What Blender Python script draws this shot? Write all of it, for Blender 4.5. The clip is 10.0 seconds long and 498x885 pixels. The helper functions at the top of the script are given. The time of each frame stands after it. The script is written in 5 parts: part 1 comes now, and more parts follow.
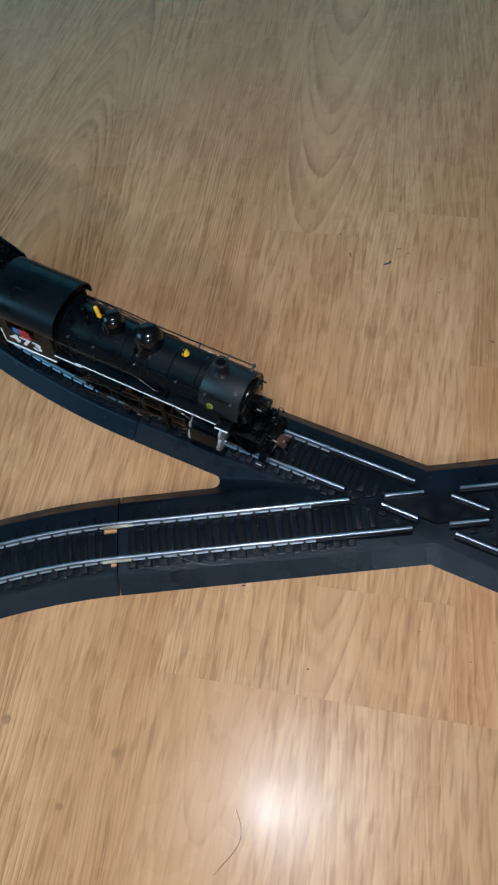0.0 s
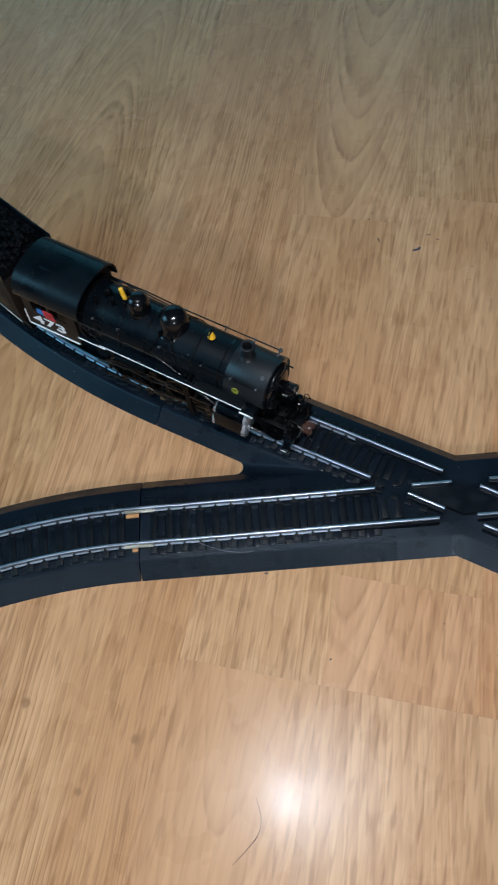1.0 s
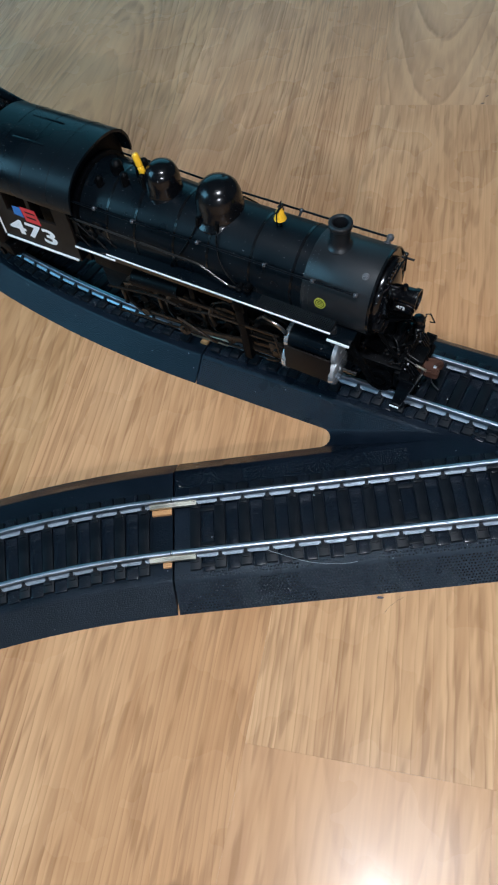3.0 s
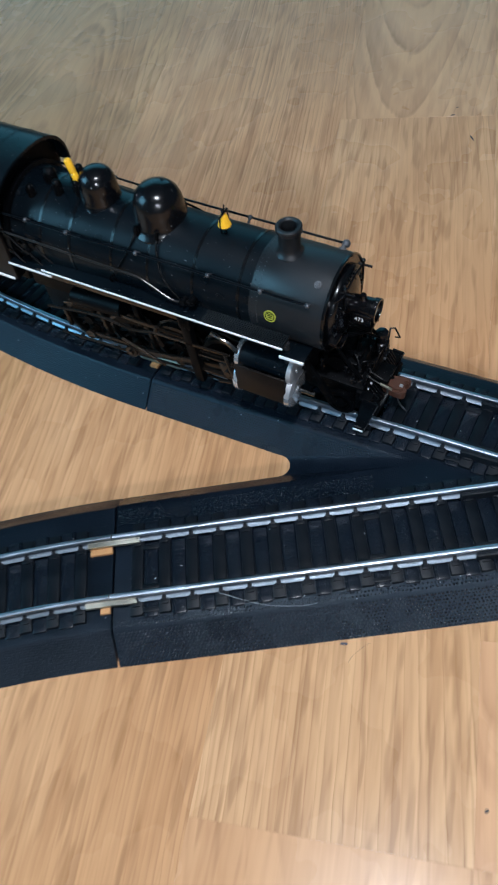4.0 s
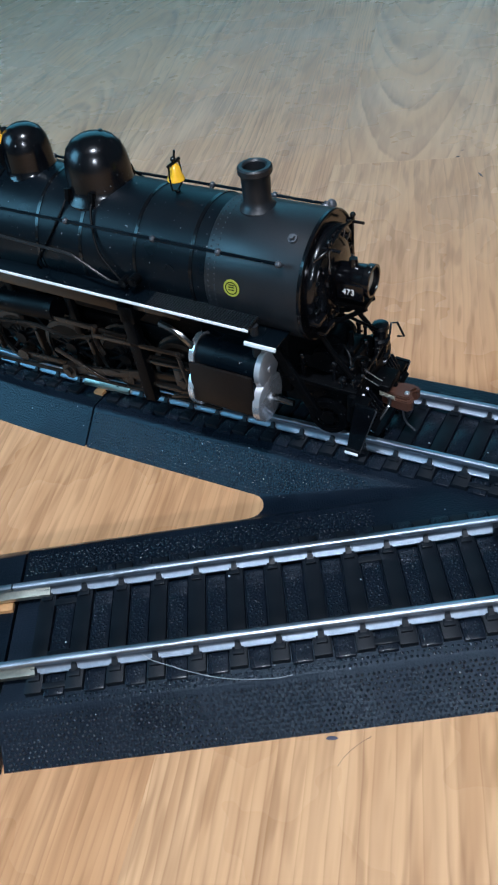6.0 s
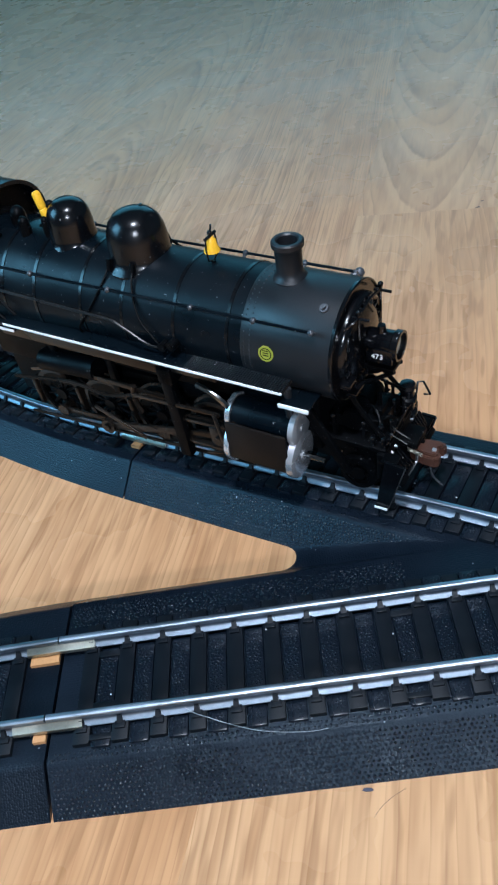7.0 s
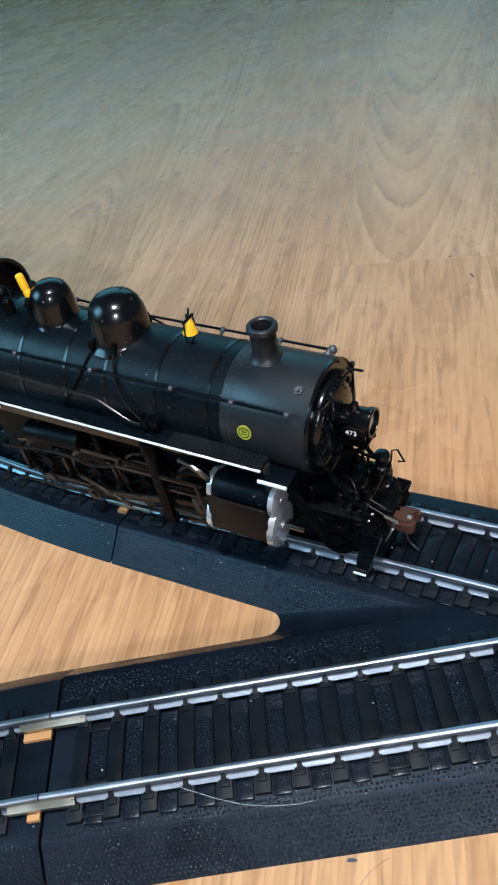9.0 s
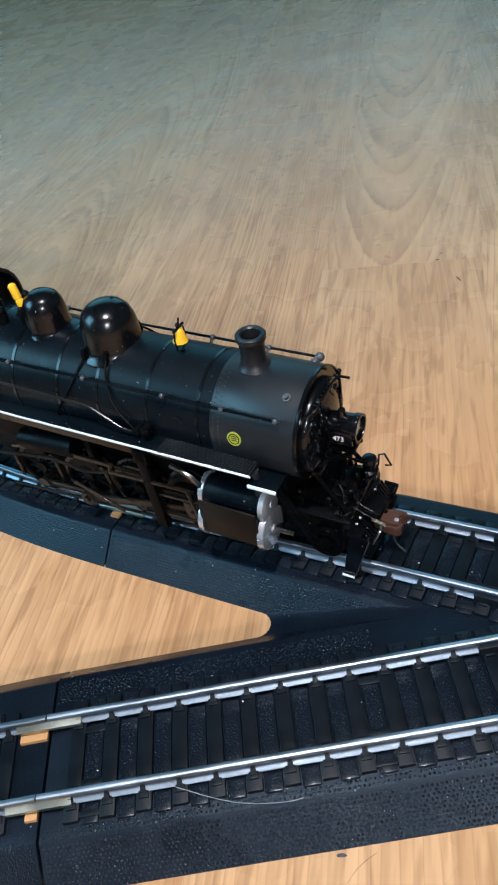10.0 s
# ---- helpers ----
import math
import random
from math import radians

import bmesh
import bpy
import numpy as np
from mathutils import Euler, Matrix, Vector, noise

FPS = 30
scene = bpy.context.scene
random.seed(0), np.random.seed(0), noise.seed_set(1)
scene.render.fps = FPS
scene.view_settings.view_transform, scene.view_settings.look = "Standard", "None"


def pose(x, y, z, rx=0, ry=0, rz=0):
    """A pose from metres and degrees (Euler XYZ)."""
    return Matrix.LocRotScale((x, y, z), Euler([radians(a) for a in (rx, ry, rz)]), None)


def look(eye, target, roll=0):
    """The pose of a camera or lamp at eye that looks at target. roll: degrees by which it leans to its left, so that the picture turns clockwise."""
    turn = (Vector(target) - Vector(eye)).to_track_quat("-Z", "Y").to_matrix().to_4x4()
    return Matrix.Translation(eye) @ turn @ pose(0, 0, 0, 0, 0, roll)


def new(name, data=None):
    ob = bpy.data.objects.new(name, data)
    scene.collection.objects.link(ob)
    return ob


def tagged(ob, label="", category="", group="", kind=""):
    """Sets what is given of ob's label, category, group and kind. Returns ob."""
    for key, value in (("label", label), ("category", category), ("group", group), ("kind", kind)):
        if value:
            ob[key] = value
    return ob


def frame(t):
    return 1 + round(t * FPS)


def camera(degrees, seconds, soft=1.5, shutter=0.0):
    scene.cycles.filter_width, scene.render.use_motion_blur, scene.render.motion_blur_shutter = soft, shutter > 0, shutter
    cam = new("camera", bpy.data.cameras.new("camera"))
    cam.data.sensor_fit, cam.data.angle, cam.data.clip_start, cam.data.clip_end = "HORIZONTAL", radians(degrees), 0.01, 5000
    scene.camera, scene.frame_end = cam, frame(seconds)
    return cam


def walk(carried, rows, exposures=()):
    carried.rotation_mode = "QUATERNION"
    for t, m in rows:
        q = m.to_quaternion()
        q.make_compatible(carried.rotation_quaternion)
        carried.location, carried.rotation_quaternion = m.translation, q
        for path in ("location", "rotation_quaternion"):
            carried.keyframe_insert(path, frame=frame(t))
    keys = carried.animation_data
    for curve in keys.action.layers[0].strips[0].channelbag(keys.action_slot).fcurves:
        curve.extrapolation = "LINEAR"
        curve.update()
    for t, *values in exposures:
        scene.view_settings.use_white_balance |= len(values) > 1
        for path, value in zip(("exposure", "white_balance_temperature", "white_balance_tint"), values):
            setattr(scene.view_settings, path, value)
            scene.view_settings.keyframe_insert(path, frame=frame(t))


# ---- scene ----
cam = camera(34.68, 10.0, 2.05, 0.5)
PATH = [
    (0, (0.07196, -0.16005, 0.35151), (0.04267, 0.35743, -0.50368), -8.82),
    (0.5, (0.06919, -0.15782, 0.34729), (0.02613, 0.34880, -0.51381), -9.55),
    (1, (0.06735, -0.15901, 0.34555), (0.01719, 0.35053, -0.51344), -9.91),
    (1.5, (0.05741, -0.15221, 0.31470), (-0.03495, 0.37932, -0.52728), -12.77),
    (2, (0.04186, -0.13302, 0.24200), (-0.09286, 0.44323, -0.56409), -18.16),
    (2.2, (0.04440, -0.12033, 0.22259), (-0.06434, 0.45164, -0.59045), -17.52),
    (3.3, (0.03980, -0.11213, 0.21427), (-0.05121, 0.44751, -0.60946), -14.41),
    (3.5, (0.04191, -0.11176, 0.21607), (-0.05031, 0.45308, -0.60395), -14.70),
    (4, (0.05147, -0.10241, 0.19175), (-0.02908, 0.49781, -0.60402), -14.36),
    (4.5, (0.04903, -0.09737, 0.15095), (-0.01458, 0.58623, -0.57613), -12.60),
    (5, (0.05200, -0.09683, 0.12686), (-0.00884, 0.64559, -0.54030), -11.37),
    (6.3, (0.05390, -0.09046, 0.12965), (-0.01604, 0.65915, -0.52852), -12.36),
    (6.5, (0.05334, -0.09220, 0.13380), (-0.02300, 0.66695, -0.51263), -12.86),
    (7, (0.05248, -0.09255, 0.13845), (-0.03178, 0.67677, -0.49483), -13.09),
    (7.5, (0.05524, -0.09082, 0.14205), (-0.02321, 0.68728, -0.48117), -12.77),
    (8, (0.05908, -0.08860, 0.14628), (-0.00764, 0.69295, -0.47399), -12.92),
    (8.5, (0.05644, -0.09212, 0.15210), (-0.00748, 0.69071, -0.46684), -13.21),
    (9, (0.05709, -0.08923, 0.15210), (-0.01058, 0.69055, -0.47028), -13.75),
    (9.5, (0.05821, -0.08911, 0.15392), (-0.00800, 0.68953, -0.47005), -14.18),
    (10, (0.05840, -0.09116, 0.15565), (-0.00129, 0.68656, -0.47012), -13.87),
]
walk(cam, [(t, look(eye, target, roll)) for t, eye, target, roll in PATH],
     [(0.0, -0.38, 6000, 10), (1.2, -0.38, 6000, 10), (2.2, -0.14, 6150, 10), (3.5, -0.18, 5900, 10), (4.5, 0.08, 5950, 11), (6.5, 0.14, 5600, 10), (7.5, 0.29, 5700, 10),
      (8.5, 0.33, 6250, 13), (10.0, 0.34, 6250, 13)])

from mathutils import geometry

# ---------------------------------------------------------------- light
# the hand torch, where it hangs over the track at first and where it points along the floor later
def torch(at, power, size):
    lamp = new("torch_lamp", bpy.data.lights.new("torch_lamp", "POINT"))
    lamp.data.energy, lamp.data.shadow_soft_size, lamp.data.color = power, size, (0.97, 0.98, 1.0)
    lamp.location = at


torch((0.0520, -0.0680, 0.420), 6.2, 0.010)
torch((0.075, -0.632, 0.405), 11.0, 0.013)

world = bpy.data.worlds.new("world")
scene.world = world
world.use_nodes = True
wn = world.node_tree.nodes
sky = wn.new("ShaderNodeTexSky")
sky.sky_type, sky.sun_disc, sky.sun_elevation, sky.sun_rotation = "NISHITA", False, radians(25), radians(200)
world.node_tree.links.new(sky.outputs[0], wn["Background"].inputs[0])
wn["Background"].inputs[1].default_value = 0.06


def window_light(name, m, w, h, power, color):
    d = bpy.data.lights.new(name, "AREA")
    d.shape, d.size, d.size_y, d.energy, d.color = "RECTANGLE", w, h, power, color
    ob = new(name, d)
    ob.matrix_world = m
    return ob


window_light("window_light_west", look((-1.36, -0.05, 0.9), (0, -0.05, 0.55)), 0.8, 0.8, 16.5, (0.28, 0.68, 0.90))
window_light("window_light_north", look((-0.16, 2.16, 1.05), (-0.16, 0, 0.9)), 2.2, 1.3, 7.4, (0.14, 0.74, 0.92))


# ---------------------------------------------------------------- materials
def material(name, color, rough=0.5, metal=0.0, spec=0.5):
    m = bpy.data.materials.new(name)
    m.use_nodes = True
    b = m.node_tree.nodes["Principled BSDF"]
    b.inputs["Base Color"].default_value = (*color, 1)
    b.inputs["Roughness"].default_value = rough
    b.inputs["Metallic"].default_value = metal
    b.inputs["Specular IOR Level"].default_value = spec
    return m


class Nodes:
    """Short hand for building a node tree."""

    def __init__(self, m):
        self.t = m.node_tree
        self.b = self.t.nodes["Principled BSDF"]

    def add(self, kind):
        return self.t.nodes.new("ShaderNode" + kind)

    def link(self, a, b):
        self.t.links.new(a, b)

    def set(self, n, **values):
        for k, v in values.items():
            n.inputs[k.replace("_", " ")].default_value = v
        return n

    def math(self, op, a, b=None):
        n = self.add("Math")
        n.operation = op
        for i, v in enumerate((a, b)):
            if v is None:
                continue
            if isinstance(v, (int, float)):
                n.inputs[i].default_value = v
            else:
                self.link(v, n.inputs[i])
        return n.outputs[0]

    def noise(self, vec, scale, detail=2.0, rough=0.5, dims="3D", w=None):
        n = self.add("TexNoise")
        n.noise_dimensions = dims
        self.set(n, Scale=scale, Detail=detail, Roughness=rough)
        if vec is not None:
            self.link(vec, n.inputs["Vector"])
        if w is not None:
            self.link(w, n.inputs["W"])
        return n.outputs["Fac"]

    def ramp(self, fac, stops):
        n = self.add("ValToRGB")
        e = n.color_ramp.elements
        while len(e) < len(stops):
            e.new(0.5)
        for i, (p, c) in enumerate(stops):
            e[i].position, e[i].color = p, (*c, 1)
        self.link(fac, n.inputs[0])
        return n.outputs[0]

    def mix(self, fac, a, b, blend="MIX"):
        n = self.add("Mix")
        n.data_type, n.blend_type = "RGBA", blend
        for i, v in ((0, fac), (6, a), (7, b)):
            if isinstance(v, (int, float)):
                n.inputs[i].default_value = v
            elif isinstance(v, tuple):
                n.inputs[i].default_value = (*v, 1)
            else:
                self.link(v, n.inputs[i])
        return n.outputs[2]

    def range(self, fac, lo, hi, a=0.0, b=1.0):
        n = self.add("MapRange")
        n.interpolation_type = "SMOOTHSTEP"
        self.link(fac, n.inputs[0])
        for i, v in enumerate((lo, hi, a, b)):
            n.inputs[i + 1].default_value = v
        return n.outputs[0]

    def bump(self, height, distance, strength=1.0):
        n = self.add("Bump")
        n.inputs["Strength"].default_value = strength
        n.inputs["Distance"].default_value = distance
        self.link(height, n.inputs["Height"])
        self.link(n.outputs[0], self.b.inputs["Normal"])
        return n


def worn(name, color, rough, metal=0.0, spec=0.5, scale=400.0, vary=0.25, rvary=0.12, bump=0.00002, dust=0.0):
    """Painted or cast surface with a slightly uneven tone, gloss and relief."""
    m = material(name, color, rough, metal, spec)
    n = Nodes(m)
    obj = n.add("TexCoord").outputs["Object"]
    big = n.noise(obj, scale * 0.15, 3)
    fine = n.noise(obj, scale * 4, 2)
    f = n.math("ADD", n.math("MULTIPLY", big, 0.6), n.math("MULTIPLY", fine, 0.4))
    lo, hi = tuple(c * (1 - vary) for c in color), tuple(min(1, c * (1 + vary)) for c in color)
    col = n.ramp(f, [(0.3, lo), (0.7, hi)])
    if dust:
        specks = n.range(n.noise(obj, scale * 5.5, 1), 0.74 - dust * 0.06, 0.80, 0, 0.5)
        col = n.mix(specks, col, (0.35, 0.36, 0.37))
    n.link(col, n.b.inputs["Base Color"])
    n.link(n.range(big, 0.3, 0.7, rough - rvary, rough + rvary), n.b.inputs["Roughness"])
    if bump:
        n.bump(fine, bump)
    return m


def wood_material():
    """Oak strip: nested grain arcs that open along local +y, straight grain beside them, pores and soft stains."""
    m = material("oak_laminate", (0.5, 0.30, 0.15), 0.30, 0, 0.22)
    n = Nodes(m)
    obj = n.add("TexCoord").outputs["Object"]
    info = n.add("ObjectInfo").outputs["Random"]
    seed = n.add("CombineXYZ")
    n.link(n.math("MULTIPLY", info, 37.0), seed.inputs[0])
    n.link(n.math("MULTIPLY", info, 91.0), seed.inputs[2])

    def stretched(sx, sy, detail=2.0, rough=0.5):
        mp = n.add("Mapping")
        mp.inputs["Scale"].default_value = (sx, sy, 1)
        n.link(obj, mp.inputs[0])
        n.link(seed.outputs[0], mp.inputs["Location"])
        return n.noise(mp.outputs[0], 1.0, detail, rough)

    sway = n.math("ADD", n.math("SUBTRACT", stretched(10, 2.4, 2), 0.5), n.math("MULTIPLY", n.math("SUBTRACT", stretched(30, 6, 2), 0.5), 0.22))
    ragged = n.math("SUBTRACT", stretched(230, 34, 2, 0.6), 0.5)
    xyz = n.add("SeparateXYZ")
    n.link(obj, xyz.inputs[0])
    x = n.math("ADD", xyz.outputs[0], n.math("ADD", n.math("MULTIPLY", sway, 0.018), n.math("MULTIPLY", ragged, 0.0012)))
    y = n.math("ADD", n.math("ADD", xyz.outputs[1], n.math("MULTIPLY", sway, 0.05)), n.math("MULTIPLY", ragged, 0.007))
    v = n.math("ADD", n.math("MULTIPLY", y, -25.0), n.math("MULTIPLY", n.math("POWER", n.math("ABSOLUTE", x), 1.75), 1540.0))
    w = n.math("ADD", v, n.math("MULTIPLY", info, 53.0))
    # year rings: each one darkens slowly and ends sharply, at uneven spacing
    uneven = n.math("ADD", n.math("MULTIPLY", w, 1.0), n.math("MULTIPLY", n.noise(None, 1.0, 1.0, 0.5, "1D", w), 1.5))
    rings = n.math("FRACT", uneven)
    # the heart of the arcs stays calm, the flanks are streaked
    flank = n.range(n.math("ABSOLUTE", x), 0.010, 0.030, 0.30, 1.0)
    fibre = stretched(600, 22, 2, 0.6)
    streak = stretched(180, 21, 3, 0.6)
    broad = stretched(60, 3.2, 3, 0.6)
    pores = n.range(stretched(480, 52, 1, 0.5), 0.52, 0.70)
    strength = n.math("MULTIPLY", n.range(stretched(22, 9, 2), 0.35, 0.65, 0.5, 1.0), n.add("ObjectInfo").outputs["Alpha"])
    tone = stretched(16, 3.5, 3)
    dashes = n.range(stretched(260, 34, 2, 0.6), 0.40, 0.60, 0.50, 1.0)
    lines = n.ramp(rings, [(0.0, (0, 0, 0)), (0.40, (0.06, 0.06, 0.06)), (0.74, (0.50, 0.50, 0.50)), (0.88, (1, 1, 1)), (0.97, (0.35, 0.35, 0.35)), (1.0, (0, 0, 0))])
    col = n.mix(n.range(tone, 0.2, 0.8), (0.545, 0.285, 0.126), (0.665, 0.390, 0.196))
    col = n.mix(n.math("MULTIPLY", n.range(broad, 0.42, 0.66), 0.22), col, (0.430, 0.210, 0.088))
    col = n.mix(n.math("MULTIPLY", n.math("MULTIPLY", n.math("MULTIPLY", lines, dashes), strength), 0.88), col, (0.300, 0.140, 0.058))
    col = n.mix(n.math("MULTIPLY", n.math("MULTIPLY", n.range(streak, 0.44, 0.66), flank), 0.44), col, (0.370, 0.172, 0.068))
    col = n.mix(n.math("MULTIPLY", n.range(fibre, 0.40, 0.7), 0.14), col, (0.32, 0.155, 0.064))
    col = n.mix(n.math("MULTIPLY", n.math("MULTIPLY", pores, flank), 0.38), col, (0.24, 0.105, 0.040))
    # small round knots
    place = n.add("NewGeometry").outputs["Position"]
    for kx, ky, kr in ((-0.056, -0.075, 0.0030), (-0.008, -0.093, 0.0032), (-0.031, -0.112, 0.0024)):
        near = n.add("VectorMath")
        near.operation = "DISTANCE"
        n.link(place, near.inputs[0])
        near.inputs[1].default_value = (kx, ky, 0)
        d = n.math("ADD", near.outputs["Value"], n.math("MULTIPLY", ragged, 0.004))
        col = n.mix(n.range(d, kr * 0.3, kr, 0.72, 0.0), col, (0.27, 0.135, 0.060))
    shade = n.add("HueSaturation")
    n.link(n.range(info, 0, 1, 0.97, 1.03), shade.inputs["Value"])
    n.link(n.range(n.math("FRACT", n.math("MULTIPLY", info, 7.3)), 0, 1, 0.97, 1.02), shade.inputs["Saturation"])
    n.link(col, shade.inputs["Color"])
    own = n.mix(1.0, shade.outputs[0], (1, 1, 1), "MULTIPLY")
    n.link(n.add("ObjectInfo").outputs["Color"], own.node.inputs[7])
    n.link(own, n.b.inputs["Base Color"])
    smear = n.noise(obj, 30, 3)
    n.link(n.range(smear, 0.1, 0.9, 0.20, 0.36), n.b.inputs["Roughness"])
    n.bump(fibre, 0.00003, 0.6)
    return m


def pebble_material(name, color, cell, depth, rough, spec):
    """Black moulded plastic with a pebbled grain."""
    m = material(name, color, rough, 0, spec)
    m.node_tree.nodes["Principled BSDF"].inputs["Specular Tint"].default_value = (0.72, 0.88, 1.0, 1)
    n = Nodes(m)
    obj = n.add("TexCoord").outputs["Object"]
    vor = n.add("TexVoronoi")
    n.set(vor, Scale=cell, Randomness=0.6)
    n.link(obj, vor.inputs["Vector"])
    soft = n.noise(obj, 60, 3)
    col = n.ramp(soft, [(0.3, tuple(c * 0.75 for c in color)), (0.7, tuple(c * 1.35 for c in color))])
    lint = n.add("TexVoronoi")
    n.set(lint, Scale=420.0)
    n.link(obj, lint.inputs["Vector"])
    keep = n.math("GREATER_THAN", n.noise(obj, 170, 2), 0.57)
    col = n.mix(n.math("MULTIPLY", keep, n.range(lint.outputs["Distance"], 0.05, 0.11, 0.75, 0.0)), col, (0.30, 0.33, 0.36))
    n.link(col, n.b.inputs["Base Color"])
    n.link(n.range(soft, 0.3, 0.7, rough - 0.08, rough + 0.1), n.b.inputs["Roughness"])
    bead = n.math("SUBTRACT", 1.0, n.math("MULTIPLY", n.math("MULTIPLY", vor.outputs["Distance"], vor.outputs["Distance"]), 2.2))
    n.bump(bead, depth)
    return m


WOOD = wood_material()
PEBBLE = pebble_material("pebbled_black_plastic", (0.0038, 0.0064, 0.0112), 1900, 0.000035, 0.33, 0.21)
SMOOTH_BED = pebble_material("fine_black_plastic", (0.0036, 0.0062, 0.0108), 2100, 0.00004, 0.36, 0.24)
BEAD = worn("pebble_grain_plastic", (0.0038, 0.0062, 0.0108), 0.25, 0.0, 0.34, scale=300, rvary=0.07, bump=0)
TIE = worn("tie_plastic", (0.0030, 0.0048, 0.0074), 0.44, 0.0, 0.22, scale=900, bump=0.00003)
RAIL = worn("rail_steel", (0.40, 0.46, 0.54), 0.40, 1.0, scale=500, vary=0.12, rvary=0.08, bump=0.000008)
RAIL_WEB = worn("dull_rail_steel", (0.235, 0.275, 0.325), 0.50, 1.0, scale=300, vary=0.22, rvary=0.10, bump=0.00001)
BRASS = worn("joiner_metal", (0.46, 0.45, 0.38), 0.40, 1.0, scale=500, vary=0.2)
FLOORDARK = worn("floor_core", (0.12, 0.07, 0.035), 0.7, scale=60)
WALL = worn("wall_paint", (0.17, 0.19, 0.20), 0.8, scale=30, vary=0.05, bump=0.0002)
CEIL = worn("ceiling_paint", (0.24, 0.26, 0.27), 0.85, scale=30, vary=0.04, bump=0.0002)
BLACK = worn("loco_black", (0.0016, 0.0034, 0.0054), 0.31, 0.0, 0.19, scale=300, dust=0.1)
GLOSS = worn("gloss_black", (0.0022, 0.0024, 0.0032), 0.20, 0.0, 0.42, scale=300, rvary=0.05, dust=0.05)
DARK = worn("frame_black", (0.0010, 0.0013, 0.0018), 0.45, 0.0, 0.08, scale=500, dust=0.25)
GRAPHITE = worn("smokebox_graphite", (0.0085, 0.0095, 0.0112), 0.40, 0.0, 0.36, scale=600, rvary=0.06)
RUST = worn("rod_brown", (0.020, 0.0155, 0.0125), 0.24, 0.60, scale=500, vary=0.4)
COUPLER = worn("coupler_brown", (0.06, 0.024, 0.014), 0.42, scale=500)
SILVER = worn("silver_paint", (0.58, 0.60, 0.63), 0.32, 0.75, scale=400, vary=0.08)
TYRE = worn("dull_tyre_steel", (0.020, 0.019, 0.018), 0.35, 0.6, scale=400, vary=0.2)
PIPE = worn("pipe_grey", (0.010, 0.010, 0.010), 0.34, 0.0, scale=400, vary=0.2)
TAN = worn("contact_tab", (0.50, 0.25, 0.10), 0.5, scale=500, vary=0.15)
STEEL = worn("bright_steel", (0.30, 0.30, 0.30), 0.28, 1.0, scale=400, vary=0.15)
WHITE = worn("white_paint", (0.78, 0.80, 0.82), 0.45, scale=600, vary=0.06)
YELLOW = worn("yellow_paint", (0.80, 0.44, 0.02), 0.3, scale=500, vary=0.12)
LIME = worn("badge_yellow", (0.27, 0.28, 0.03), 0.4, scale=500)
CABSIDE = worn("cab_side_brown_black", (0.0070, 0.0048, 0.0039), 0.5, 0.0, 0.2, scale=300)
RED = worn("herald_red", (0.55, 0.03, 0.04), 0.45, scale=600)
BLUE = worn("herald_blue", (0.02, 0.14, 0.42), 0.45, scale=600)
COAL = worn("coal", (0.0020, 0.0023, 0.003), 0.5, 0.0, 0.06, scale=500, bump=0.0003, dust=0.3)
GLASS = worn("lamp_lens", (0.35, 0.33, 0.28), 0.08, scale=300)
LINT = worn("lint", (0.40, 0.42, 0.44), 0.6, scale=600)
HAIR = worn("pale_hair", (0.26, 0.28, 0.30), 0.4, scale=600)
SMEAR = worn("blue_black_smear", (0.045, 0.042, 0.065), 0.6, scale=600)
DIRT = worn("dirt_crumb", (0.05, 0.04, 0.04), 0.7, scale=600)


# ---------------------------------------------------------------- building helpers, in millimetres
def finish(name, bm, mat, parent=None, label="", smooth=35, base=(0, 0, 0)):
    bmesh.ops.recalc_face_normals(bm, faces=bm.faces)
    bm.transform(Matrix.Scale(0.001, 4) @ Matrix.Translation(-Vector(base)))
    me = bpy.data.meshes.new(name)
    for f in bm.faces:
        f.smooth = smooth > 0
    bm.to_mesh(me)
    bm.free()
    if smooth:
        me.set_sharp_from_angle(angle=radians(smooth))
    me.materials.append(mat)
    ob = new(name, me)
    if parent:
        ob.parent = parent
    if label:
        ob["label"] = label
    return ob


def part(name, bm, mat, parent, label="", smooth=35):
    return finish(name, bm, mat, parent, label, smooth)


def shared(name, ob, parent, m):
    """One more piece on the mesh of ob."""
    o = new(name, ob.data)
    o.parent = parent
    o.matrix_basis = m
    return o


def box(bm, lo, hi, bevel=0.0, m=None):
    c, s = (Vector(lo) + Vector(hi)) / 2, Vector(hi) - Vector(lo)
    r = bmesh.ops.create_cube(bm, size=1, matrix=(m or Matrix()) @ Matrix.Translation(c) @ Matrix.Diagonal((*s, 1)))
    if bevel:
        edges = {e for v in r["verts"] for e in v.link_edges}
        bmesh.ops.bevel(bm, geom=list(edges), offset=bevel, segments=2, affect="EDGES", profile=0.5)


def rod(bm, a, b, r, r2=None, seg=12, caps=True):
    a, b = Vector(a), Vector(b)
    d = b - a
    m = Matrix.Translation((a + b) / 2) @ d.to_track_quat("Z", "Y").to_matrix().to_4x4()
    bmesh.ops.create_cone(bm, cap_ends=caps, segments=seg, radius1=r, radius2=r if r2 is None else r2, depth=d.length, matrix=m)


def ball(bm, c, r, seg=10, scale=(1, 1, 1)):
    bmesh.ops.create_uvsphere(bm, u_segments=seg, v_segments=max(5, seg // 2 + 1), radius=r, matrix=Matrix.Translation(c) @ Matrix.Diagonal((*scale, 1)))


